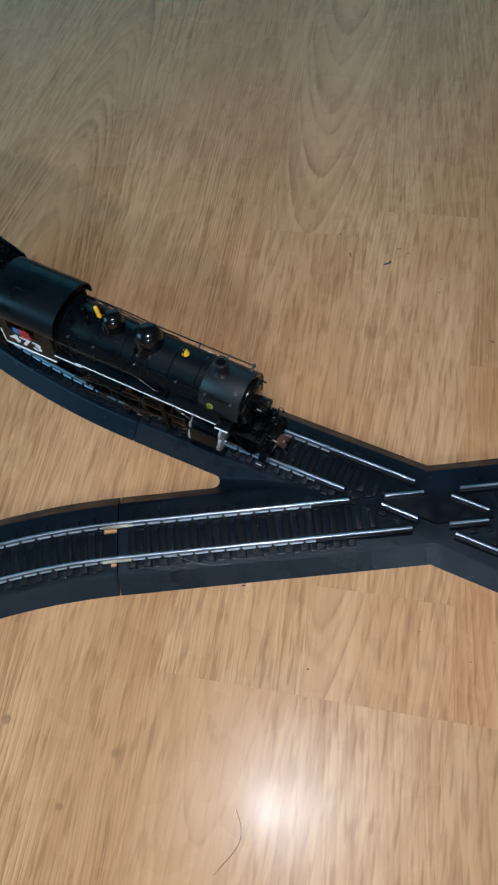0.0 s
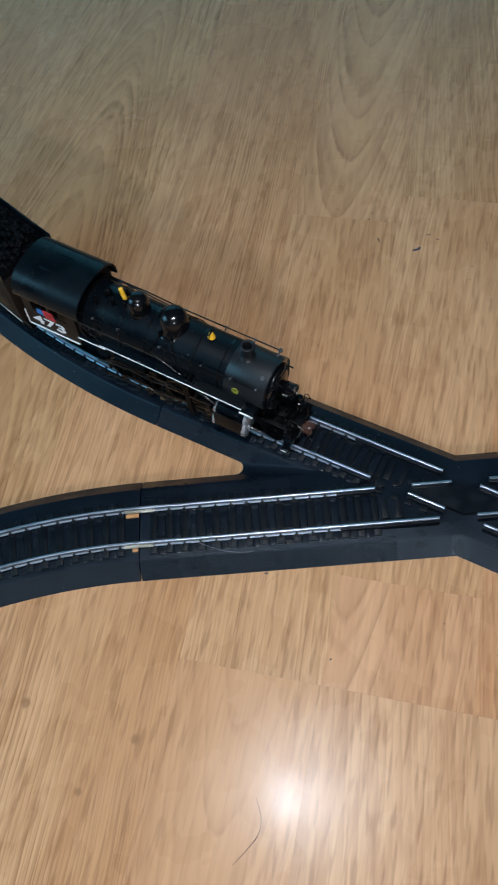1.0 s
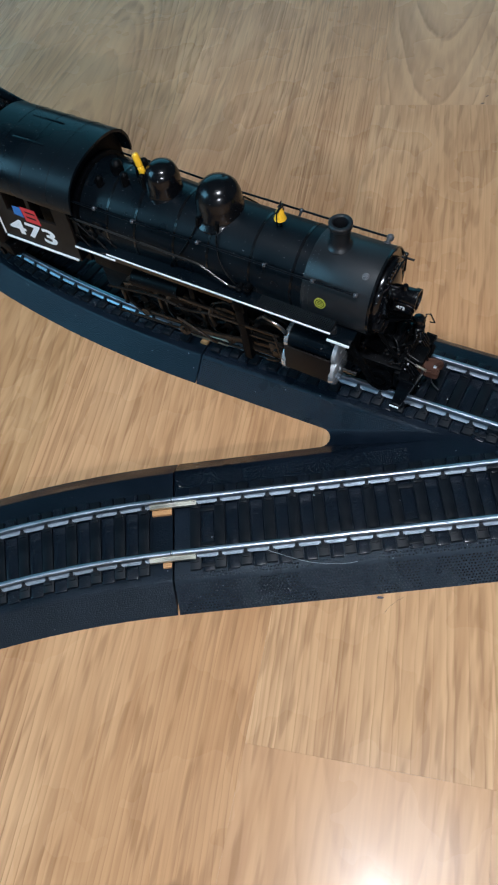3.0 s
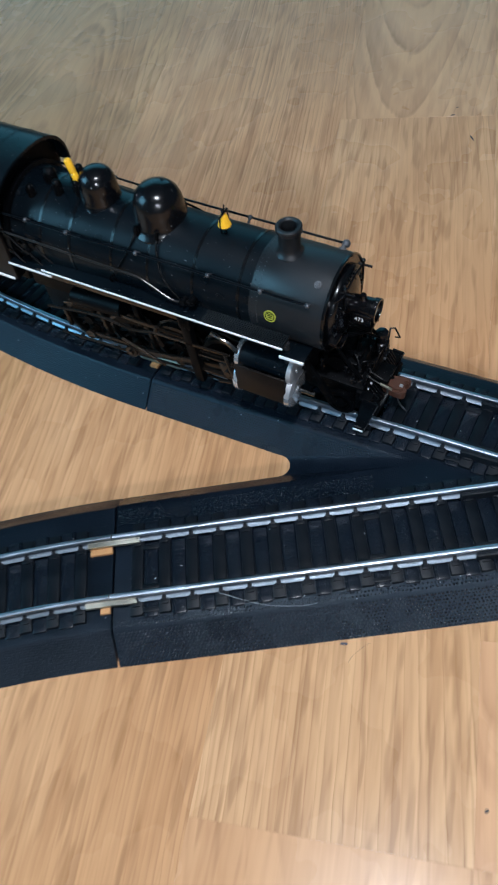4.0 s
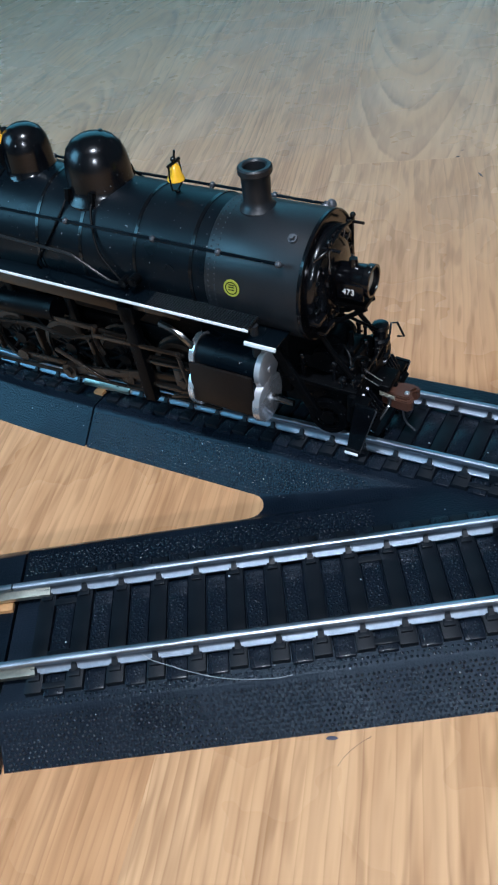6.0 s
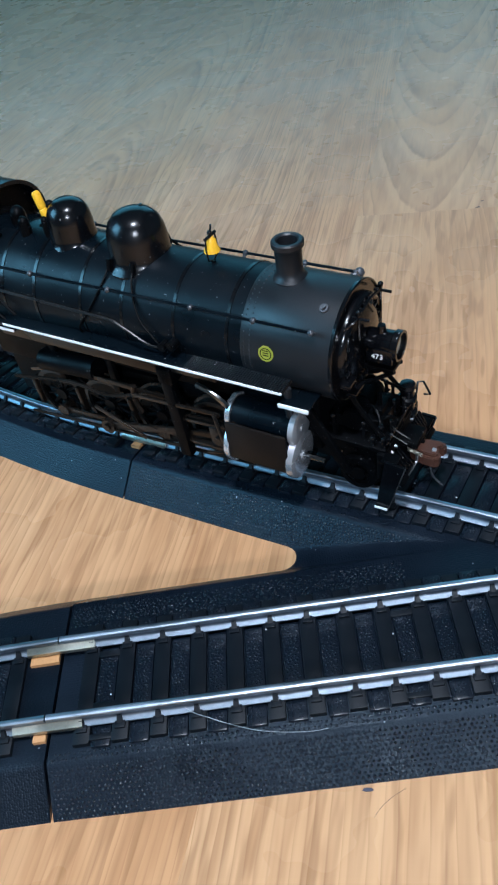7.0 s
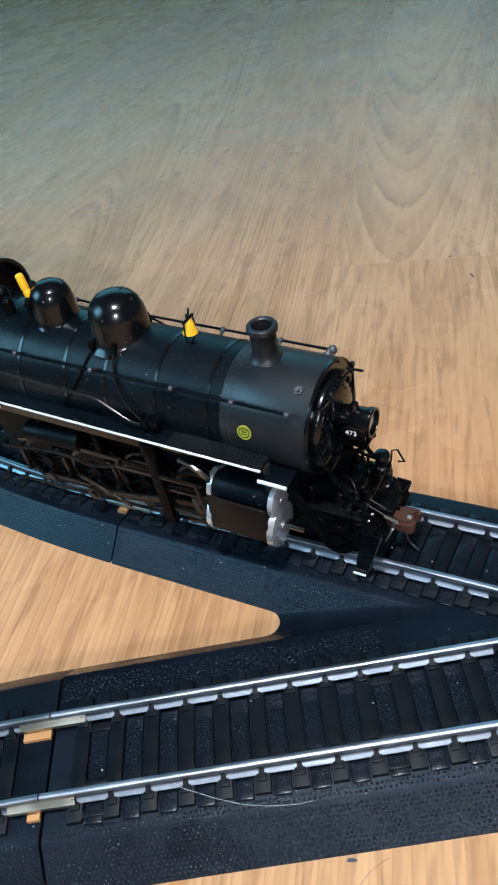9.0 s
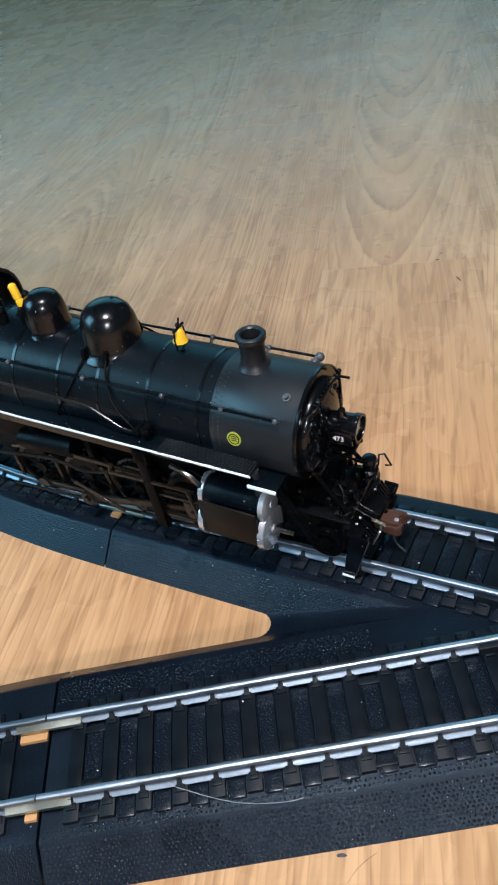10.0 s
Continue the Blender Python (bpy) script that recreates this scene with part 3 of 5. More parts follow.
# moulded walls that hold the rails near the frog, open only at their heads
for line, cuts in ((line1, ((-58.0, -13.2, -1), (4.0, 22.0, -1), (40.0, 58.0, -1), (-58.0, -40.0, 1), (-23.0, -4.6, 1), (12.7, 58.0, 1))),
                   (line2, ((-58.0, -43.0, -1), (-24.0, -6.3, -1), (12.2, 58.0, -1), (-58.0, -14.3, 1), (3.9, 22.0, 1), (43.0, 58.0, 1)))):
    for d0, d1, side in cuts:
        y = side * HALF
        for y0, y1 in ((y - 1.9, y - 0.72), (y + 0.72, y + 1.9)):
            bm = bmesh.new()
            box(bm, (d0, y0, 7.3), (d1, y1, 10.75), 0.2, line(0))
            part("rail_wall", bm, TIE, crossing)
for line in (line1, line2):
    for s in (-1, 1):
        for k in range(-5, 6):
            d = k * 7.4
            if s * d * (1 if line is line1 else -1) > 0 or abs(d) < 8:
                continue
            bm = bmesh.new()
            box(bm, (d - 1.75, s * 10.4 - 0.2, 6.8), (d + 1.75, s * 10.4 + (3.0 if s > 0 else -3.0), 8.7), 0.15, line(0))
            part("tie_end", bm, TIE, crossing)

near_curve = curved_track("curved_track", bend((-6.0, 0, 0), math.pi, 330.0, 1), 190, "black curved track piece with steel rails, joined to the crossing", slope(BED, TOP, WIDE, WIDE_TOP))
start2 = CROSS + A2 * ARM2
far_curve = curved_track("curved_track", bend(start2, math.pi - ANGLE, 457.0, -1), 330, "black curved track piece that carries the locomotive's rear wheels", slope(BED, TOP, BED + 2, TOP + 2))


# ---------------------------------------------------------------- the locomotive (x forward, y to its left, z from the floor)
def grate_material():
    m = material("tread_plate", (0.004, 0.0045, 0.0055), 0.30)
    n = Nodes(m)
    xyz = n.add("SeparateXYZ")
    n.link(n.add("TexCoord").outputs["Object"], xyz.inputs[0])
    a = n.math("SINE", n.math("MULTIPLY", n.math("ADD", xyz.outputs[0], xyz.outputs[1]), 5200.0))
    b = n.math("SINE", n.math("MULTIPLY", n.math("SUBTRACT", xyz.outputs[0], xyz.outputs[1]), 5200.0))
    n.bump(n.math("MULTIPLY", a, b), 0.00034)
    return m


GRATE = grate_material()
STUD = worn("stud_grey", (0.055, 0.06, 0.068), 0.3, 0.3, scale=400, vary=0.2)
LOCO_AT = CROSS + A2 * 160.0
LOCO_YAW = -ANGLE - radians(0.2)
# the nose of the locomotive sits low: the body leans forward about the smokebox, the wheels stay on the rails
PIVOT = Matrix.Translation((60, 0, 40))
DIP = PIVOT @ Matrix.Rotation(radians(4.0), 4, "Y") @ PIVOT.inverted()
LEVEL = DIP.inverted()
AXIS = 45.0
ALONG = Matrix.Rotation(radians(90), 4, "Y")


def round_x(x, y=0.0, z=AXIS):
    """Pose whose local z points forward, at a place on the locomotive."""
    return Matrix.Translation((x, y, z)) @ ALONG


def upright(x, y, z):
    return Matrix.Translation((x, y, z))


def build_locomotive():
    loco = new_thing("steam_locomotive", Matrix.Translation(LOCO_AT * 0.001) @ Matrix.Rotation(LOCO_YAW, 4, "Z") @ Matrix.Scale(0.001, 4) @ DIP @ Matrix.Scale(1000, 4),
                     "black model steam locomotive with silver cylinder covers, on the track", "model locomotive")

    # boiler barrel with lagging bands
    bm = bmesh.new()
    lathe(bm, [(0, -36), (14.2, -36), (14.2, -18), (13.7, -6), (12.95, 12), (12.8, 44.2), (0, 44.2)], round_x(0), 56)
    boiler = part("boiler", bm, BLACK, loco)
    for x, r in ((40.6, 12.85), (27, 12.9), (13, 12.95), (1.5, 13.4), (-12, 14.0), (-22, 14.25)):
        bm = bmesh.new()
        lathe(bm, [(r - 0.3, -0.45), (r + 0.12, -0.4), (r + 0.12, 0.4), (r - 0.3, 0.45)], round_x(x), 56)
        part("boiler_band", bm, GLOSS, boiler)

    # smokebox, front ring, dished door, dogs and rivets
    bm = bmesh.new()
    lathe(bm, [(0, 44), (12.95, 44), (13.1, 44.3), (13.1, 64.4), (12.9, 64.6), (0, 64.6)], round_x(0), 56)
    smokebox = part("smokebox", bm, GRAPHITE, loco, "graphite grey smokebox")
    bm = bmesh.new()
    lathe(bm, [(12.9, 64.2), (13.2, 64.3), (13.25, 64.9), (13.1, 65.1), (12.8, 65.1), (12.7, 64.75), (0, 64.75)], round_x(0), 56)
    part("front_plate", bm, GLOSS, smokebox, "flat dark front plate with a thin rim")
    bm = bmesh.new()
    lathe(bm, [(10.6, 64.8), (10.6, 65.5), (10.35, 66.2), (9.8, 66.6), (9.2, 66.4), (8.9, 65.8), (8.6, 65.7), (8.3, 66.3), (6.5, 67.2), (3.5, 67.8), (0, 67.9)], round_x(0), 56)
    part("smokebox_door", bm, GLOSS, smokebox, "glossy black dished door with a raised rim")
    for k in range(18):
        a = 2 * math.pi * k / 18 + 0.2
        bm = bmesh.new()
        y, z = 8.7 * math.sin(a), AXIS + 8.7 * math.cos(a)
        rod(bm, (65.3, y, z), (66.7, y, z), 0.34, seg=8)
        box(bm, (66.1, -0.26, -0.85), (66.6, 0.26, 0.85), 0.08, Matrix.Translation((0, y, z)) @ Matrix.Rotation(-a, 4, "X"))
        part("door_dog", bm, BLACK, smokebox)
    bm = bmesh.new()
    for x in (44.9, 46.3):
        for k in range(72):
            a = 2 * math.pi * (k + (0.5 if x > 45.5 else 0)) / 72
            ball(bm, (x, 13.08 * math.sin(a), AXIS + 13.08 * math.cos(a)), 0.17, 5)
    part("rivets", bm, STUD, smokebox)["kind"] = "stuff"
    for sx, ang in ((61.2, -31), (61.2, 38)):
        bm = bmesh.new()
        a = radians(ang)
        d = Vector((0, math.sin(a), math.cos(a)))
        c = Vector((sx, 0, AXIS))
        rod(bm, c + d * 12.5, c + d * 13.5, 1.15, 0.95, 10)
        rod(bm, c + d * 13.3, c + d * 14.2, 0.55, 0.5, 6)
        part("washout_plug", bm, STUD, smokebox)
    for side in (-1, 1):
        bm = bmesh.new()
        d = Vector((0, side * math.sin(radians(82)), math.cos(radians(82))))
        c = Vector((50.3, 0, AXIS))
        rod(bm, c + d * 12.9, c + d * 13.25, 1.75, seg=24)
        badge = part("badge", bm, LIME, smokebox, "round yellow-green badge")
        bm = bmesh.new()
        lathe(bm, [(1.15, 0), (1.35, 0), (1.35, 0.06), (1.15, 0.06)], Matrix.Translation(c + d * 13.22) @ d.to_track_quat("Z", "Y").to_matrix().to_4x4(), 24, True)
        part("badge_ring", bm, DARK, badge)
        for k in (-0.45, 0.1, 0.6):
            bm = bmesh.new()
            mt = Matrix.Translation(c + d * 13.26) @ d.to_track_quat("Z", "Y").to_matrix().to_4x4()
            box(bm, (-0.7, k, 0), (0.7, k + 0.2, 0.04), 0, mt)
            part("badge_mark", bm, DARK, badge)

    # stack
    bm = bmesh.new()
    lathe(bm, [(2.1, 54), (2.15, 65.9), (2.5, 66.2), (3.1, 66.2), (3.4, 65.9), (3.4, 64.9), (3.1, 64.5), (2.9, 64.0), (2.75, 59.8), (2.85, 58.9), (3.3, 58.3), (3.8, 57.8), (3.9, 56)], upright(50.4, 0, 0), 36)
    part("smokestack", bm, GRAPHITE, loco, "dark grey smokestack with a rim")

    # domes
    bm = bmesh.new()
    lathe(bm, [(8.6, 52.6), (8.7, 55.2), (8.3, 55.7), (7.6, 56.3), (7.1, 57.6), (7.0, 60.6), (6.65, 62.9), (5.85, 65.0), (4.5, 66.5), (2.5, 67.4), (0, 67.7)], upright(11.9, 0, 0), 44)
    dome = part("sand_dome", bm, GLOSS, loco, "glossy black sand dome")
    bm = bmesh.new()
    rod(bm, (12.7, 2.5, 66.6), (12.7, 2.5, 67.6), 0.6, 0.4, 8)
    part("dome_cap", bm, GLOSS, dome)
    bm = bmesh.new()
    lathe(bm, [(6.7, 54.0), (6.9, 56.5), (6.5, 57.0), (5.8, 57.7), (5.45, 58.9), (5.4, 61.8), (5.0, 64.3), (4.1, 66.1), (2.4, 67.2), (0, 67.5)], upright(-7.3, 0, 0), 40)
    part("steam_dome", bm, GLOSS, loco, "glossy black steam dome")
    for side in (-1, 1):
        for x0, x1 in ((8.2, 0.5), (14.7, 23.5)):
            bm = bmesh.new()
            pts = [(x0, side * 7.0, 57.2), (x0 + (x1 - x0) * 0.1, side * 9.9, 54.0), (x0 + (x1 - x0) * 0.45, side * 13.3, 48.6), (x1, side * 13.9, 43.0), (x1, side * 13.0, 40.2)]
            tube(bm, curve_pts(pts), 0.3)
            rod(bm, (x0, side * 6.8, 58.2), (x0, side * 7.6, 55.8), 0.75, seg=8)
            part("sand_pipe", bm, DARK, loco)

    # bell on its yoke
    bm = bmesh.new()
    rod(bm, (33, 0, 54.5), (33, 0, 57.2), 1.0, 0.7, 8)
    for s in (-1, 1):
        tube(bm, [(33, 0, 57.0), (33, s * 2.4, 58.2), (33, s * 2.9, 62.0), (33, s * 2.4, 65.0)], 0.26)
    rod(bm, (33, -2.8, 65.2), (33, 2.8, 65.2), 0.5, seg=8)
    rod(bm, (33, 0, 65.0), (33.4, 0.6, 68.6), 0.35, seg=6)
    ball(bm, (33, 0, 66.2), 0.8)
    bm.transform(Matrix.Translation((31.8, 0, 62.6)) @ Matrix.Diagonal((0.75, 0.75, 0.72, 1)) @ Matrix.Translation((-33, 0, -63.2)))
    part("bell_yoke", bm, GLOSS, loco)
    bm = bmesh.new()
    lathe(bm, [(0, 60.4), (2.15, 60.3), (2.4, 60.5), (2.2, 61.2), (1.75, 62.3), (1.5, 63.9), (0.9, 64.8), (0, 65.0)], upright(33, 0, 0), 24)
    bm.transform(Matrix.Translation((31.8, 0, 62.6)) @ Matrix.Scale(0.76, 4) @ Matrix.Translation((-33, 0, -63.2)))
    part("bell", bm, YELLOW, loco, "yellow bell")

    # whistle, turret and safety valves ahead of the cab
    bm = bmesh.new()
    lathe(bm, [(0, 0), (0.95, 0), (1.25, 0.4), (1.25, 2.2), (1.0, 2.5), (1.3, 2.9), (1.3, 6.6), (0.8, 7.2), (0, 7.3)], Matrix.Translation((-13.6, -0.8, 62.2)) @ Matrix.Rotation(radians(-22), 4, "Y") @ Matrix.Rotation(radians(-8), 4, "X") @ Matrix.Diagonal((0.82, 0.82, 0.9, 1)), 18)
    part("whistle", bm, YELLOW, loco, "yellow whistle leaning to the rear")
    for x, y, z, r, h in ((-15, 2.5, 58.6, 1.2, 7), (-19, -3.5, 58.4, 1.4, 4.5), (-18.5, 3.2, 58.6, 1.0, 5.5), (-24, 0, 59, 2.0, 3.5), (-27, -6, 57, 1.2, 4), (-13.0, -2.4, 58.4, 0.9, 5.5)):
        bm = bmesh.new()
        rod(bm, (x, y, z - 2), (x, y, z + h * 0.7), r, seg=10)
        ball(bm, (x, y, z + h * 0.75), r * 0.95)
        rod(bm, (x - 1.8, y, z + h * 0.45), (x + 1.8, y, z + h * 0.45), 0.4, seg=6)
        part("turret_valve", bm, DARK, loco)

    # handrails along the boiler with ball stanchions
    for side in (-1, 1):
        y, z = side * 12.0, AXIS + 8.7
        y2, z2 = side * 12.6, AXIS + 9.1
        bm = bmesh.new()
        tube(bm, [(60.6, y, z), (32, y, z), (10, y, z), (-10, y2, z2), (-35, y2, z2)], 0.33, 8)
        hand = part("handrail", bm, BLACK, loco)
        for x in (60.6, 47.6, 32.4, 10.3, -12, -26):
            yy, zz = (y, z) if x > 5 else (y2, z2)
            bm = bmesh.new()
            ball(bm, (x, yy, zz), 1.15 if side > 0 and x > 60 else 0.72)
            rod(bm, (x, yy, zz), (x, yy * 0.86, AXIS + (zz - AXIS) * 0.86), 0.38, seg=6)
            part("stanchion", bm, STUD, hand)
        # injector pipe low on the boiler side
        bm = bmesh.new()
        tube(bm, curve_pts([(-35, side * 15.2, 49.6), (-17, side * 14.9, 48.9), (0, side * 14.4, 47.8), (10, side * 14.2, 47.3), (13.5, side * 14.4, 46.4), (20.5, side * 14.7, 43.3), (24.0, side * 14.4, 42.8)], 6), 0.34)
        part("feed_pipe", bm, PIPE, loco)
        bm = bmesh.new()
        rod(bm, (24.6, side * 13.0, 43.4), (24.6, side * 15.2, 43.4), 1.0, seg=10)
        rod(bm, (27.2, side * 12.2, 44.2), (27.2, side * 15.0, 44.2), 1.2, seg=12)
        rod(bm, (27.2, side * 14.6, 44.2), (27.2, side * 15.4, 44.2), 0.7, seg=8)
        part("check_valve", bm, DARK, loco)
        for x in (35.5, -1.5):
            bm = bmesh.new()
            lathe(bm, [(0.9, 0), (1.25, 0), (1.25, 0.25), (0.9, 0.25)], Matrix.Translation((x, side * 12.4, AXIS + 2.6)) @ Matrix.Rotation(radians(-90 * side), 4, "X"), 16, True)
            part("washout_ring", bm, BLACK, loco)
        # running board: plate, tread grating, white edge
        bm = bmesh.new()
        box(bm, (-24, min(side * 9, side * 17.2), 40.3), (31, max(side * 9, side * 17.2), 41.0), 0.1)
        board = part("running_board", bm, BLACK, loco)
        bm = bmesh.new()
        box(bm, (31, min(side * 9, side * 17.2), 40.3), (55.5, max(side * 9, side * 17.2), 41.1), 0.08)
        part("tread_grating", bm, GRATE, board, "black diamond tread plate")
        bm = bmesh.new()
        box(bm, (-22, min(side * 17.15, side * 17.5), 40.5), (55.6, max(side * 17.15, side * 17.5), 41.05), 0.05)
        part("white_edge", bm, WHITE, board, "white painted board edge")
        bm = bmesh.new()
        box(bm, (-34.6, min(side * 9, side * 17.15), 39.0), (-19, max(side * 9, side * 17.15), 39.6), 0.1)
        rear = part("rear_running_board", bm, BLACK, loco)
        bm = bmesh.new()
        box(bm, (-34.5, min(side * 17.15, side * 17.5), 39.0), (-19, max(side * 17.15, side * 17.5), 39.7), 0.05)
        part("white_edge", bm, WHITE, rear, "white painted board edge")
        bm = bmesh.new()
        box(bm, (54.5, min(side * 9, side * 17.2), 37.4), (61.5, max(side * 9, side * 17.2), 38.1), 0.1)
        step = part("front_step_board", bm, BLACK, loco)
        bm = bmesh.new()
        box(bm, (54.5, min(side * 17.15, side * 17.6), 37.3), (61.5, max(side * 17.15, side * 17.6), 38.15), 0.05)
        part("white_edge", bm, WHITE, step, "white painted step edge")
        bm = bmesh.new()
        rod(bm, (55.4, side * 14.5, 30), (55.4, side * 14.5, 40.3), 0.9, seg=10)
        part("board_post", bm, GRAPHITE, loco)

        # cylinder block with valve chest and silver covers
        cy = side * 14.2
        bm = bmesh.new()
        rod(bm, (40.5, cy, 22.0), (57.2, cy, 22.0), 5.1, seg=32)
        rod(bm, (40.5, cy - side * 0.6, 29.4), (57.2, cy - side * 0.6, 29.4), 3.8, seg=28)
        box(bm, (40.5, min(side * 6, cy), 20), (57.2, max(side * 6, cy), 32), 0.3)
        block = part("cylinder_block", bm, BLACK, loco)
        bm = bmesh.new()
        box(bm, (41.2, min(side * 18.7, side * 19.4), 20.0), (56.4, max(side * 18.7, side * 19.4), 30.5), 0.5)
        part("cylinder_cladding", bm, CABSIDE, block, "dark brown cylinder side")
        for x, s in ((57.0, 1), (40.7, -1)):
            bm = bmesh.new()
            lathe(bm, [(0, 1.1), (1.2, 1.1), (1.2, 0.8), (4.7, 0.8), (5.5, 0.5), (5.7, -0.9), (4.6, -0.9)], Matrix.Translation((x, cy, 22.0)) @ Matrix.Rotation(radians(90 * s), 4, "Y"), 36)
            part("cylinder_cover", bm, SILVER, block, "silver cylinder cover")
            bm = bmesh.new()
            lathe(bm, [(0, 0.9), (0.8, 0.9), (0.8, 0.6), (3.7, 0.6), (4.2, 0.3), (4.3, -0.9), (3.6, -0.9)], Matrix.Translation((x, cy - side * 0.6, 29.4)) @ Matrix.Rotation(radians(90 * s), 4, "Y"), 32)
            part("valve_cover", bm, SILVER, block, "silver valve cover")
            bm = bmesh.new()
            rod(bm, (x, cy, 22), (x + s * 6.0, cy, 22), 0.65, seg=10)
            part("piston_rod", bm, STEEL, block)

    # saddle, frame, ash pan: the dark masses under the boiler
    bm = bmesh.new()
    box(bm, (42, -9.5, 20), (60, 9.5, 35.5), 0.6)
    part("saddle", bm, DARK, loco)
    bm = bmesh.new()
    box(bm, (-40, -5.2, 14.5), (72, 5.2, 28), 0.4)
    gear_part("frame", bm, DARK, loco)
    bm = bmesh.new()
    box(bm, (-35, -11, 25), (-6, 11, 40.5), 0.8)
    part("firebox", bm, DARK, loco)
    bm = bmesh.new()
    box(bm, (2, -8.0, 28), (38, 8.0, 35), 0.5)
    part("brake_rigging", bm, DARK, loco)

    build_running_gear(loco)
    build_front(loco)
    build_cab(loco)
    return loco


def gear_part(name, bm, mat, parent, label="", smooth=35):
    """A piece of the running gear, level with the track."""
    bm.transform(LEVEL)
    return part(name, bm, mat, parent, label, smooth)


def build_wheel(loco, x, side, r, spokes, level=True):
    """A spoked wheel that stands on the rail."""
    y = side * 8.9
    add = gear_part if level else part
    z = RAIL_TOP + r - 0.05
    m = Matrix.Translation((x, y, z)) @ Matrix.Rotation(radians(-90 * side), 4, "X")
    bm = bmesh.new()
    lathe(bm, [(r - 1.3, -1.3), (r + 0.7, -1.3), (r + 0.7, -0.8), (r, -0.6), (r - 0.1, 1.1), (r - 1.3, 1.2)], m, 48, True)
    tyre = add("wheel", bm, TYRE if r > 6 else DARK, loco, "spoked wheel with a metal tyre")
    bm = bmesh.new()
    lathe(bm, [(0, 1.3), (1.7, 1.3), (1.8, -0.9), (0, -0.9)], m, 20)
    for k in range(spokes):
        a = 2 * math.pi * k / spokes
        d = Vector((math.cos(a), math.sin(a), 0))
        rod(bm, m @ (d * 1.4), m @ (d * (r - 1.0)), 0.55, 0.42, 6)
    lathe(bm, [(r - 1.9, -0.6), (r - 1.1, -0.6), (r - 1.1, 0.8), (r - 1.9, 0.8)], m, 36, True)
    add("spokes", bm, DARK, tyre)
    if r > 6:
        bm = bmesh.new()
        pts = [(math.cos(t) * rr, math.sin(t) * rr) for rr, ts in ((r - 1.4, [i * 0.12 for i in range(-9, 10)]), (r - 4.2, [i * 0.12 for i in range(7, -8, -1)])) for t in ts]
        sheet(bm, pts, -0.5, 0.9)
        bm.transform(m @ Matrix.Rotation(radians(100), 4, "Z"))
        add("counterweight", bm, DARK, tyre)
    return tyre


def bar(bm, a, b, h, t, bevel=0.15):
    """A flat bar on edge between two points of one side."""
    a, b = Vector(a), Vector(b)
    d = b - a
    m = Matrix.Translation((a + b) / 2) @ Matrix.Rotation(math.atan2(-d.z, math.hypot(d.x, d.y)), 4, "Y")
    box(bm, (-d.length / 2, -t / 2, -h / 2), (d.length / 2, t / 2, h / 2), bevel, m)


